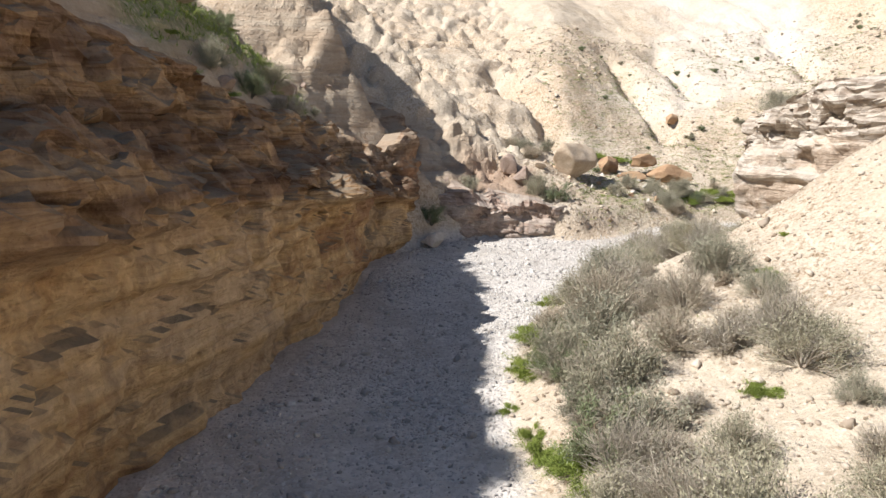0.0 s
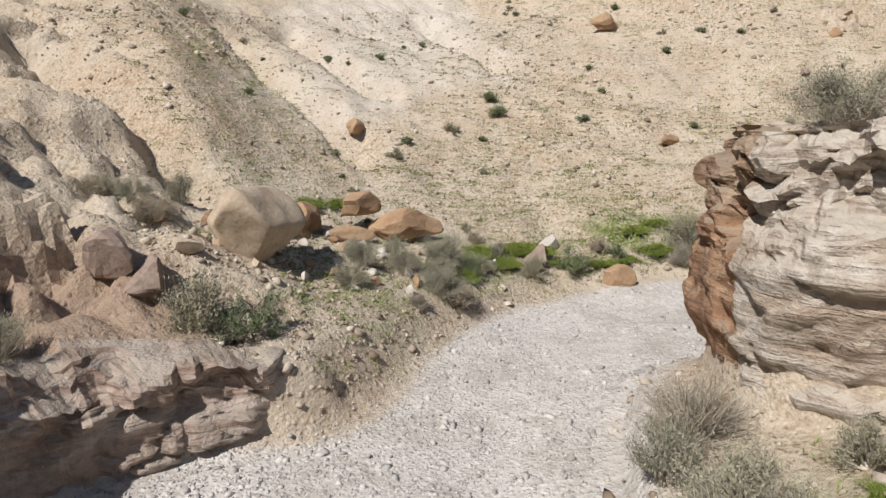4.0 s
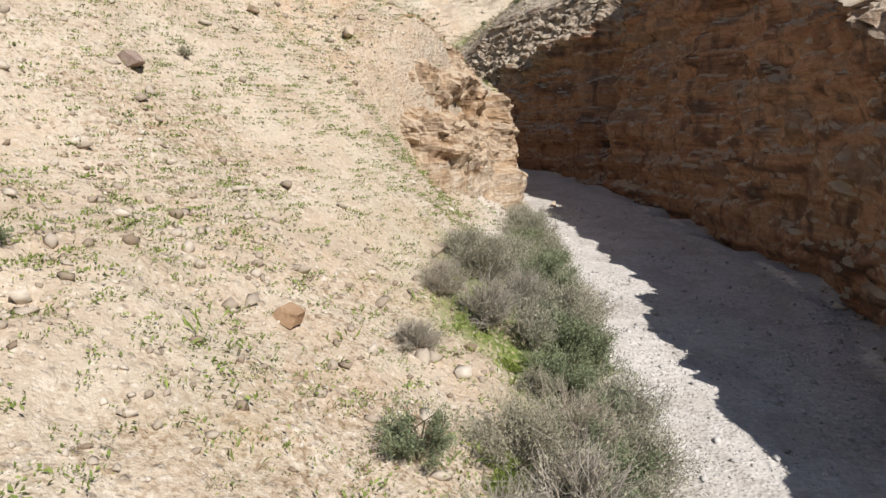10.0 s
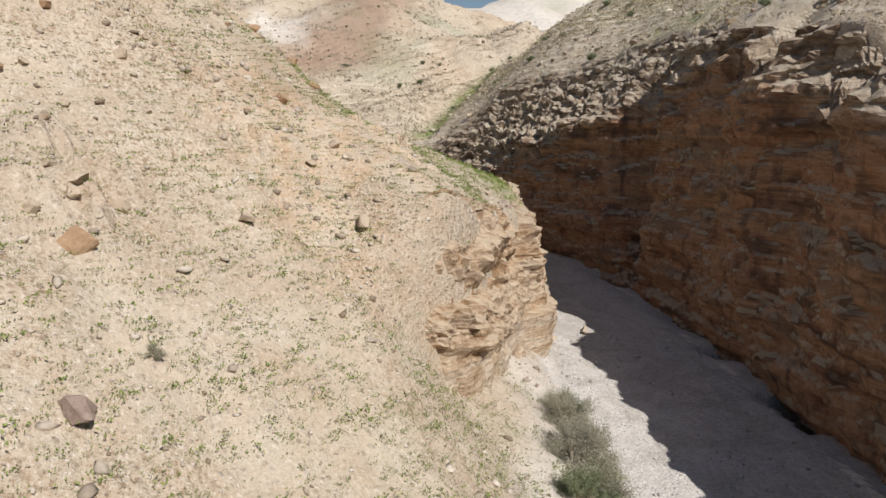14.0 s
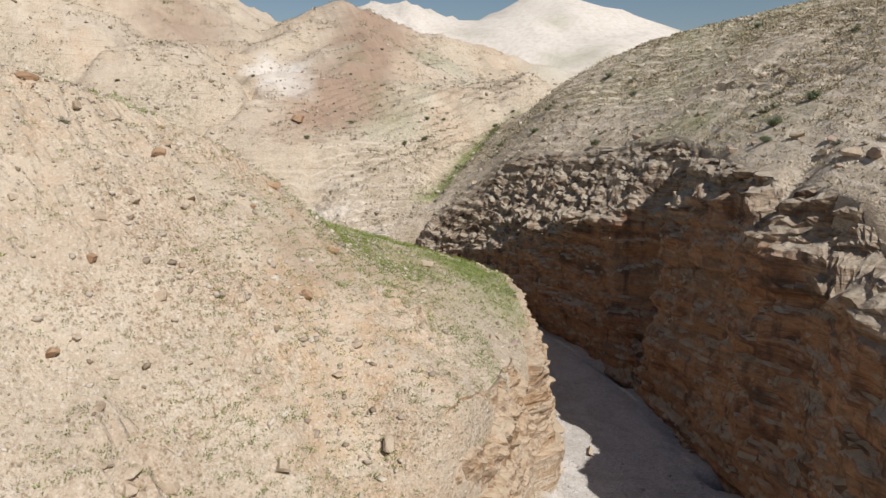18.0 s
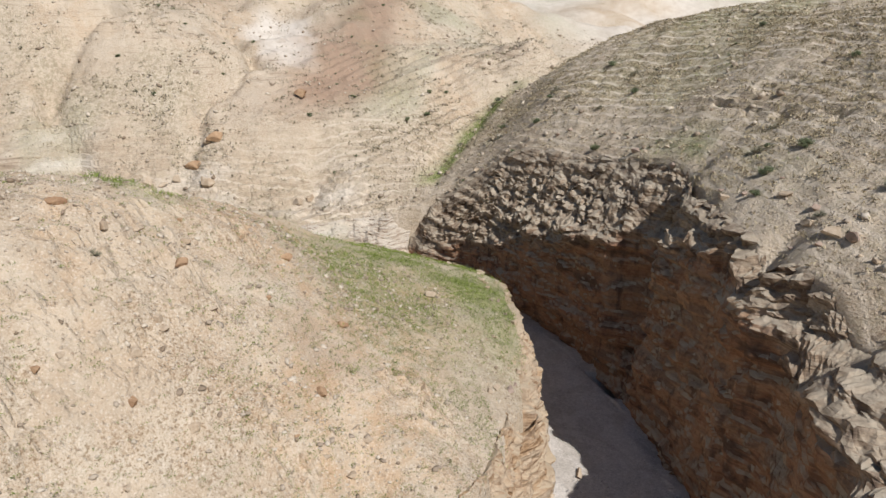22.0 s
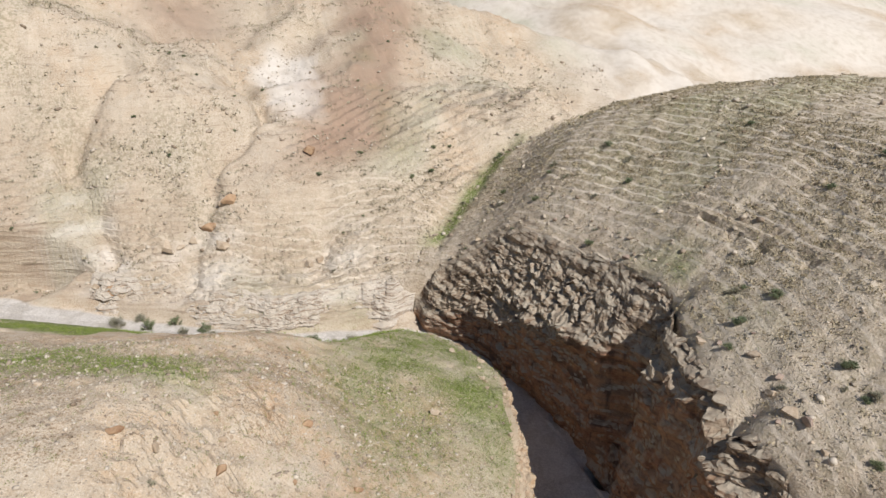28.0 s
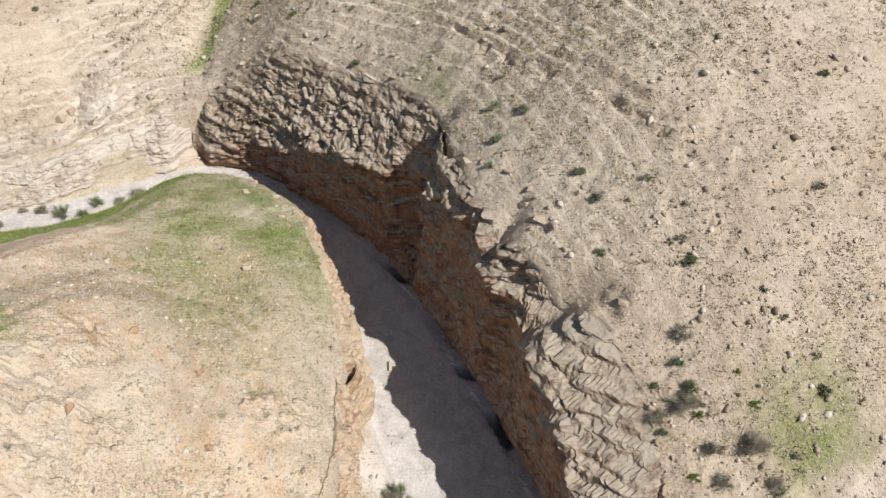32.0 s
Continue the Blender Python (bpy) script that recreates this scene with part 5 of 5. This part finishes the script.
mixed(bank_spots(OUTER, (20.3, 30.6), (33, 25.5), 0.36, 0.3, 1.5, 1, 1) + bank_spots(OUTER, (33, 25.5), (42, 22), 0.4, 0.3, 0.9, 1, 8), [("grey", 0.38), ("olive", 0.68), ("dry", 0.92), ("fresh", 1.0)], "bushes along the stream bed", (0.85, 1.3))
mixed(bank_spots(OUTER, (20.3, 30.6), (32, 25.9), 0.42, 1.3, 3.1, 1, 2), [("grey", 0.38), ("olive", 0.46), ("dry", 0.82), ("fresh", 1.0)], "bushes along the stream bed", (0.7, 1.2))
mixed(bank_spots(OUTER, (11.5, 32), (20.3, 30.6), 0.75, 0.5, 3.2, 1, 3), [("grey", 0.5), ("olive", 0.62), ("dry", 0.8), ("fresh", 1.0)], "bushes along the stream bed", (0.6, 1.05))
mixed(bank_spots(INNER, (1.2, 3), (8.6, 25.4), 0.32, 0.9, 2.0, -1, 4, 0.85), [("grey", 0.40), ("olive", 0.48), ("dry", 0.86), ("fresh", 1.0)], "bushes on the terrace", (0.8, 1.35))
mixed(bank_spots(INNER, (1.2, 3), (9.6, 26.3), 0.38, 2.3, 4.6, -1, 5, 0.42), [("grey", 0.42), ("olive", 0.46), ("dry", 0.88), ("fresh", 1.0)], "bushes on the terrace", (0.6, 1.1))
mixed(bank_spots(INNER, (1.2, 8), (7, 24), 1.1, 3.6, 6.5, -1, 6, 0.5), [("grey", 0.5), ("dry", 0.8), ("fresh", 1.0)], "bushes on the terrace", (0.4, 0.8))
mixed(bank_spots(OUTER, (78.6, 25), (86, 48), 1.6, -2.2, -0.4, 1, 7), [("grey", 0.6), ("olive", 1.0)], "bushes in the upper stream bed", (0.8, 1.3))
mixed(bank_spots(INNER, (1.3, 3), (3, 19), 0.55, 0.35, 0.9, -1, 9, 0.75), [("fresh", 1.0)], "spring herbs at the terrace edge", (0.6, 1.1))
rng = np.random.default_rng(77)
for kind, x, y, s in (("grey", 4.3, 31.2, 1.55), ("olive", 5.2, 30.9, 1.3), ("grey", 1.2, 30.5, 0.75), ("grey", 8.5, 33.2, 0.8), ("grey", 10.6, 34.0, 0.85), ("fresh", 12.3, 33.9, 1.3), ("olive", 12.6, 33.7, 0.6), ("dry", 9.8, 32.2, 0.7), ("dry", 11.2, 32.5, 0.8), ("olive", 16.3, 33.3, 1.1), ("fresh", 15.5, 34.6, 1.5), ("fresh", 13.8, 35.0, 1.3), ("dry", 3.6, 37.0, 0.7), ("grey", 4.4, 36.2, 0.7), ("olive", -0.5, 28.6, 1.0), ("dry", 4.6, 35.6, 0.9), ("grey", 5.6, 36.8, 0.9), ("fresh", 5.2, 35.0, 0.9), ("grey", 3.9, 37.2, 0.8), ("fresh", 8.3, 38.2, 1.3), ("fresh", 9.6, 38.4, 1.3),
                      ("fresh", 10.8, 38.6, 1.0), ("grey", 9.4, 34.2, 0.7), ("grey", 10.8, 34.8, 0.8), ("grey", 12.3, 34.6, 0.9), ("dry", 14.2, 35.6, 0.7)):
    plant(kind, x, y, s, rng.uniform(0, 6), "bushes beside the boulders")
for x, y, s in ((12.2, 33.6, 1.3), (13.0, 34.6, 1.5), (14.2, 34.3, 1.2), (11.2, 33.4, 1.1), (15.3, 34.9, 1.3), (16.3, 33.7, 1.5), (17.4, 33.2, 1.3), (18.2, 32.9, 1.2), (19.6, 32.6, 1.4), (21.6, 31.9, 1.6), (23.1, 31.3, 1.9), (24.2, 30.8, 1.6), (22.3, 32.4, 1.2),
                (26.4, 29.9, 1.5), (28.1, 29.3, 1.3), (20.6, 33.4, 1.1), (25.2, 31.2, 1.2)):
    plant("fresh", x, y, s, rng.uniform(0, 6), "spring herbs behind the bushes")
for x, y in ((17.9, 41.9), (14.9, 41.4), (20.9, 43.1), (20.4, 41.9)):
    plant("knob", x, y, 1.25, rng.uniform(0, 6), "bushes on the scree slope")
sx, sy = sample(420, 78, 6, 48, 33, 56, lambda x, y: 0.16 * (look_up(GD, x, y) > 3) * look_up(GOUT, x, y))
for x, y in zip(sx, sy):
    plant("knob", x, y, rng.uniform(0.4, 0.9), rng.uniform(0, 6), "bushes on the scree slope")
sx, sy = sample(1300, 79, 26, 98, -16, 20, lambda x, y: (0.05 + 0.16 * (y > 3)) * (look_up(GD, x, y) > 3.5) * look_up(GIN, x, y) * (0.4 + clump(x, y, 12, 307)))
for x, y in zip(sx, sy):
    plant("knob", x, y, rng.uniform(0.55, 1.3), rng.uniform(0, 6), "bushes on the ridge")
sx, sy = sample(500, 80, 84, 120, 10, 60, lambda x, y: 0.08 * (look_up(GD, x, y) > 2) * look_up(GIN, x, y))
for x, y in zip(sx, sy):
    plant("knob", x, y, rng.uniform(0.4, 0.9), rng.uniform(0, 6), "bushes on the far slope")
sx, sy = sample(160, 81, -12, -3, 2, 27, lambda x, y: 0.5 * (look_up(GD, x, y) > 1.4) * look_up(GOUT, x, y))
for x, y in zip(sx, sy):
    plant(("grey", "fresh", "dry", "olive")[int(rng.integers(0, 4))], x, y, rng.uniform(0.5, 1.0), rng.uniform(0, 6), "bushes above the sandstone cliff")
sx, sy = sample(420, 82, 13, 34, 8, 26, lambda x, y: 0.5 * (look_up(GD, x, y) > 1.6) * look_up(GIN, x, y))
for x, y in zip(sx, sy):
    plant(("grey", "fresh", "dry", "knob")[int(rng.integers(0, 4))], x, y, rng.uniform(0.5, 1.1), rng.uniform(0, 6), "bushes above the long cliff")

# ---- loose stones and small herbs ----
x, y = sample(110000, 91, 4, 62, 22, 58, lambda x, y: (look_up(GD, x, y) > 0.2) * look_up(GOUT, x, y) * (0.25 + 0.75 * clump(x, y, 5, 301)) * 0.62)
r = np.random.default_rng(92).pareto(2.6, len(x))
stone_field("scree_stones", x, y, np.clip(0.06 + 0.06 * r, 0.05, 0.3), SCREE, "pale angular scree stones strewn over the slope", "stones", 93)
x, y = sample(22000, 94, 1, 34, -2, 28, lambda x, y: (look_up(GD, x, y) > 0.2) * look_up(GIN, x, y) * 0.6)
r = np.random.default_rng(95).pareto(2.6, len(x))
stone_field("terrace_stones", x, y, np.clip(0.06 + 0.06 * r, 0.05, 0.5), SCREE, "pale stones lying on the terrace soil", "stones", 96)
x, y = sample(52000, 97, 24, 125, -25, 60, lambda x, y: (look_up(GD, x, y) > 1.0) * look_up(GIN, x, y) * (0.2 + 0.8 * clump(x, y, 7, 302)) * 0.8)
r = np.random.default_rng(98).pareto(2.4, len(x))
stone_field("ridge_stones", x, y, np.clip(0.09 + 0.09 * r, 0.08, 0.6), SCREE, "weathered stones on the ridge and far slopes", "stones", 99)
x, y = sample(90000, 101, -6, 50, 2, 36, lambda x, y: (look_up(GD, x, y) < 0.1) * (0.3 + 0.7 * clump(x, y, 3, 303)))
r = np.random.default_rng(102).pareto(3.0, len(x))
near_x, near_y = sample(150000, 104, -6, 12, 1, 32, lambda x, y: (look_up(GD, x, y) < 0.1) * (0.35 + 0.65 * clump(x, y, 2, 306)))
x, y, r = np.concatenate([x, near_x]), np.concatenate([y, near_y]), np.concatenate([r, 0.75 * np.random.default_rng(105).pareto(3.2, len(near_x)) - 0.15])
stone_field("bed_cobbles", x, y, np.clip(0.035 + 0.045 * r, 0.03, 0.22), COBBLE, "grey and white cobbles on the dry stream bed", "cobbles", 103, 0.45)
x, y = sample(60000, 111, 6, 62, 24, 58, lambda x, y: (look_up(GD, x, y) > 0.5) * look_up(GOUT, x, y) * (0.35 + 0.65 * clump(x, y, 4, 304)) * 0.95 * (0.3 + 0.7 * step(18, 3, look_up(GD, x, y))))
tuft_field("slope_herbs", x, y, 0.042 + 0.05 * np.random.default_rng(112).uniform(0, 1, len(x)) ** 2, 20, HERB, "scattered small green herbs on the scree slope", "herbs", 113, 3.4, 1.3, 0.45)
spots = [sample(n, k, x0, x1, y0, y1, lambda x, y: np.clip(look_up(MASKS["grass"], x, y), 0, 1) * 0.9)
         for n, k, x0, x1, y0, y1 in ((70000, 114, 50, 84, 13, 60), (22000, 115, -13, -2, -8, 28), (26000, 116, 0, 42, 6, 42), (12000, 120, 26, 97, -14, 16))]
x, y = (np.concatenate([q[k] for q in spots]) for k in (0, 1))
tuft_field("spring_grass", x, y, np.random.default_rng(121).uniform(0.10, 0.24, len(x)), 6, GRASS, "patches of fresh green spring grass", "grass", 122, 1.1, 0.7, 0.16)
x, y = sample(110000, 117, 26, 98, -20, 20, lambda x, y: np.clip(look_up(MASKS["scrub"], x, y), 0, 1) * (0.3 + 0.7 * clump(x, y, 6, 305)) * 0.75 * ((look_up(MASKS["phase"], x, y) % 1) > 0.28))
tuft_field("ridge_scrub", x, y, np.random.default_rng(118).uniform(0.10, 0.24, len(x)), 8, STRAW, "thin grey-green scrub on the terraced ridge", "scrub", 119, 1.8, 2.2, 0.4)

x, y = sample(60000, 124, 83, 165, -14, 72, lambda x, y: look_up(GIN, x, y) * (look_up(GD, x, y) > 2.5) * (0.12 + 0.88 * clump(x + 0.3 * y, y, 5, 308)) * (0.25 + 0.75 * look_up(MASKS["scrub"], x, y)) * (1 - 0.9 * np.clip(look_up(MASKS["white"], x, y), 0, 1)) * 0.8)
tuft_field("far_scrub", x, y, np.random.default_rng(125).uniform(0.16, 0.42, len(x)), 7, STRAW, "grey-green scrub on the hills beyond the stream", "scrub", 126, 1.8, 2.0, 0.4)

# ---- boulders ----
TAN = [rock_mesh("rock", 501 + k, ROCK_TAN) for k in range(4)]
ORANGE = [rock_mesh("rock", 521 + k, ROCK_ORANGE, flat=0.5, lump=0.16) for k in range(3)]
PINK = [rock_mesh("rock", 541 + k, ROCK_PINK, flat=0.4) for k in range(3)]
BIG = [rock_mesh("rock", 591, ROCK_TAN, cuts=4, flat=0.6, lump=0.14, worn=True)]
WHITE = [rock_mesh("rock", 561 + k, ROCK_WHITE) for k in range(2)]


def boulder(meshes, x, y, long, deep, tall, turn, label, up=0.3, group="", lift=0.0):
    """A rock of that size, sunk a little into the ground."""
    ob = new("boulder", meshes[int(abs(x * 5.3 + y * 2.9)) % len(meshes)])
    ob.matrix_basis = Matrix.Translation((x, y, rest(x, y) + tall * up + lift)) @ Matrix.Rotation(radians(turn), 4, "Z") @ Matrix.Diagonal((long / 2, deep / 2, tall / 2, 1))
    return tagged(ob, label, "boulder", group)


boulder(BIG, 6.3, 33.8, 2.0, 1.7, 2.1, 10, "large rounded tan boulder on the far bank", 0.36)
boulder(ORANGE, 8.8, 36.4, 1.5, 1.0, 0.95, 30, "orange-brown boulder in a row of boulders", 0.3)
boulder(ORANGE, 9.9, 36.2, 1.7, 0.9, 0.6, -10, "flat orange-brown boulder in a row of boulders", 0.25)
boulder(ORANGE, 10.7, 36.8, 1.5, 1.0, 0.9, 20, "orange-brown boulder lying on two others", 0.3, lift=0.55)
boulder(ORANGE, 11.9, 36.2, 2.2, 1.0, 0.95, -8, "long flat cracked orange boulder", 0.36)
boulder(PINK, 3.1, 32.7, 1.1, 1.0, 1.0, 10, "upright red-brown boulder on the ledge", 0.36)
boulder(PINK, 3.75, 32.2, 0.9, 0.7, 0.9, 50, "pale pinkish boulder on the ledge", 0.33)
boulder(TAN, 4.6, 32.9, 0.8, 0.6, 0.5, 20, "pale grey block beside the large boulder", 0.3)
boulder(ORANGE, 14.5, 43.8, 1.1, 0.8, 0.7, 20, "brown rock jutting from the marl slope", 0.1)
boulder(ORANGE, 30.4, 45.0, 1.9, 1.1, 0.9, 10, "orange boulder high on the slope", 0.35)
for k in range(4):
    boulder((TAN, ORANGE)[k % 3 == 2], 38.0 + 0.35 * math.sin(k * 2.4) * (1 + k % 3), 35.9 + 0.3 * math.cos(k * 2.4) * (1 + k % 3), 0.5 + 0.1 * (k % 4), 0.4, 0.4 + 0.08 * (k % 3), k * 53, "dark pitted rock jutting from the slope", -0.05, "rocks jutting from the slope")
boulder(TAN, 39.5, 32.9, 0.7, 0.5, 0.4, 10, "flat tan rock near the outcrop", 0.3)
boulder(PINK, 33.7, 35.6, 0.7, 0.5, 0.4, 60, "pinkish rock on the scree slope", 0.3)
boulder(ORANGE, 33.5, 28.0, 1.7, 0.4, 0.18, -28, "thin orange slab at the foot of the slope", 0.15)
boulder(TAN, 32.0, 29.7, 2.6, 0.4, 0.18, -26, "long tan slab that crops out of the slope", 0.1)
for k in range(46):
    a, r = k * 2.399, 0.35 * math.sqrt(k)
    boulder((WHITE, TAN, WHITE, ORANGE)[k % 4], 8.6 + 1.9 * r * math.cos(a), 34.6 + 0.8 * r * math.sin(a), 0.22 + 0.3 * ((k * 0.618) % 1), 0.2 + 0.15 * ((k * 0.37) % 1), 0.2 + 0.15 * ((k * 0.77) % 1), k * 47, "small pale stone below the row of boulders", 0.2, "stones below the boulders")
boulder(WHITE, -0.3, 27.7, 1.2, 0.8, 1.0, 40, "pale smooth boulder in the shaded corner", 0.3)
boulder(WHITE, 16.5, 34.5, 0.8, 0.7, 0.6, 0, "white rounded boulder among the bushes", 0.3)
boulder(ORANGE, 17.2, 32.3, 1.1, 0.7, 0.9, -25, "reddish boulder at the foot of the bank", 0.3)
boulder(PINK, 15.4, 33.9, 1.0, 0.8, 0.7, 25, "reddish boulder among the bushes", 0.3)
boulder(ORANGE, 27.4, 33.3, 0.65, 0.45, 0.35, 15, "orange boulder lying on the scree slope", 0.3)
boulder(ORANGE, 25.2, 36.6, 1.0, 0.6, 0.45, -20, "flat orange boulder on the scree slope", 0.3)
boulder(TAN, 40.6, 29.9, 0.6, 0.4, 0.35, 0, "tan boulder on the spur", 0.3)
boulder(TAN, 42.6, 30.9, 0.5, 0.4, 0.3, 40, "tan boulder on the spur", 0.3)
boulder(TAN, 57.8, 23.4, 0.8, 0.6, 0.5, 40, "tan boulder in the grass on the spur", 0.3)
boulder(TAN, 48.7, 20.4, 2.3, 1.3, 0.45, -30, "fallen rock slab leaning at the cliff foot", 0.6)
boulder(TAN, 50.2, 17.4, 1.4, 0.5, 0.35, -30, "long flat stone on the stream bed", 0.3)
boulder(TAN, 92.6, 40.7, 2.0, 1.6, 1.7, 0, "large round brown boulder on the far slope", 0.35)
boulder(TAN, 91.3, 35.4, 1.5, 1.3, 1.3, 30, "round brown boulder on the far slope", 0.35)
for x, y, k in ((93.4, 38.2, 1.0), (94.2, 37.2, 0.8), (93.8, 36.4, 1.2), (94.6, 35.0, 0.9), (95.0, 33.6, 1.0), (94.4, 34.2, 1.3), (93.0, 39.4, 0.9), (90.5, 46.0, 1.4), (91.2, 47.4, 1.0), (89.8, 45.2, 0.9), (88.0, 27.2, 0.9), (88.6, 26.0, 1.0)):
    boulder((TAN, ORANGE)[k > 1.1], x, y, 1.2 * k, 0.9 * k, 0.8 * k, 60 * x, "tan block fallen at the foot of the far hill", 0.2, "blocks at the foot of the far hills")
boulder(ORANGE, 98.6, 25.0, 1.8, 1.3, 1.1, 30, "dark red-brown rock on the far slope", 0.35)
boulder(TAN, 49.8, 11.6, 1.0, 0.9, 1.0, 20, "square pale block on the cliff edge", 0.4)
boulder(TAN, 41.4, 12.6, 1.3, 1.0, 1.1, 20, "square pale block on the cliff edge", 0.4)
rng = np.random.default_rng(611)
sx, sy = sample(700, 612, 9, 62, 30, 56, lambda x, y: 0.045 * (look_up(GD, x, y) > 1) * look_up(GOUT, x, y))
for x, y in zip(sx, sy):
    s = min(0.12 + 0.06 * rng.pareto(3), 0.35)
    boulder((TAN, TAN, TAN, TAN, ORANGE)[int(rng.integers(0, 5))], x, y, s * 1.3, s, s * 0.6, rng.uniform(0, 360), "small weathered boulder on the scree slope", 0.1, "boulders on the scree slope")
for cx, cy, n in ((49.4, 35.0, 14), (46.0, 38.2, 16), (47.5, 33.2, 8), (44.0, 34.2, 8), (42.0, 37.2, 10), (39.6, 36.6, 8), (51.5, 31.5, 6), (43.5, 31.0, 8)):
    for k in range(n):
        s = rng.uniform(0.18, 0.45)
        if k % 2:
            continue
        boulder((TAN, ORANGE)[int(rng.integers(0, 5) > 3)], cx + rng.normal() * 1.3, cy + rng.normal() * 1.1, s * 1.5, s, s * 0.8, rng.uniform(0, 360), "half-buried block of a rock outcrop on the hillside", 0.05, "blocks of the hillside outcrops")

# blocks that lie along the rims and at the feet of the cliffs
for line, side, a, b, gap, lo, hi, k, big in ((OUTER, 1, (-5, -2), (-1.5, 27), 0.7, 1.0, 4.5, 701, 0.75), (INNER, -1, (17, 26), (30, 19.2), 0.45, 0.9, 3.5, 702, 0.7),
                                              (INNER, -1, (30, 19.2), (80, 16), 0.7, 1.5, 6.5, 703, 0.6), (OUTER, 1, (46, 20.4), (70, 16), 0.7, 0.9, 3.0, 704, 0.5)):
    for x, y, r, turn in bank_spots(line, a, b, gap, lo, hi, side, k):
        s = big * (0.3 + 0.9 * r * r)
        boulder((TAN, TAN, PINK)[int(r * 29) % 3], x, y, s * 1.5, s, s * 0.75, math.degrees(turn), "angular block lying on the cliff's edge", 0.2, "blocks on the cliff edges")


# ---- litter ----
def rag(name, x, y, long, wide, turn, label):
    """A crumpled sheet of plastic."""
    rng = np.random.default_rng(int(x * 100))
    u, v = np.meshgrid(np.linspace(-1, 1, 15), np.linspace(-1, 1, 11), indexing="ij")
    h = 0.07 * (1 + fbm(u * 2 + x, v * 2, 0, 0.9, 3, 91)) + 0.05 * np.abs(fbm(u * 5, v * 5 + y, 0, 1, 2, 92))
    px = u * long / 2 * (1 + 0.25 * fbm(v * 2, u, 0, 1, 2, 93))
    py = v * wide / 2 * (1 + 0.3 * fbm(u * 2, v, 0, 1, 2, 94))
    P = np.stack([px, py, h], -1)
    ob = sheet(name, P, PLASTIC)
    ob.matrix_basis = Matrix.Translation((x, y, rest(x, y) + 0.02)) @ Matrix.Rotation(radians(turn), 4, "Z")
    solid = ob.modifiers.new("thickness", "SOLIDIFY")
    solid.thickness = 0.006
    return tagged(ob, label, "litter")


rag("plastic_sheet", 11.9, 34.0, 0.55, 0.28, 20, "crumpled white plastic sheet lying in the herbs")
rag("plastic_sheet", 13.8, 34.3, 0.35, 0.2, -30, "scrap of white plastic lying in the herbs")
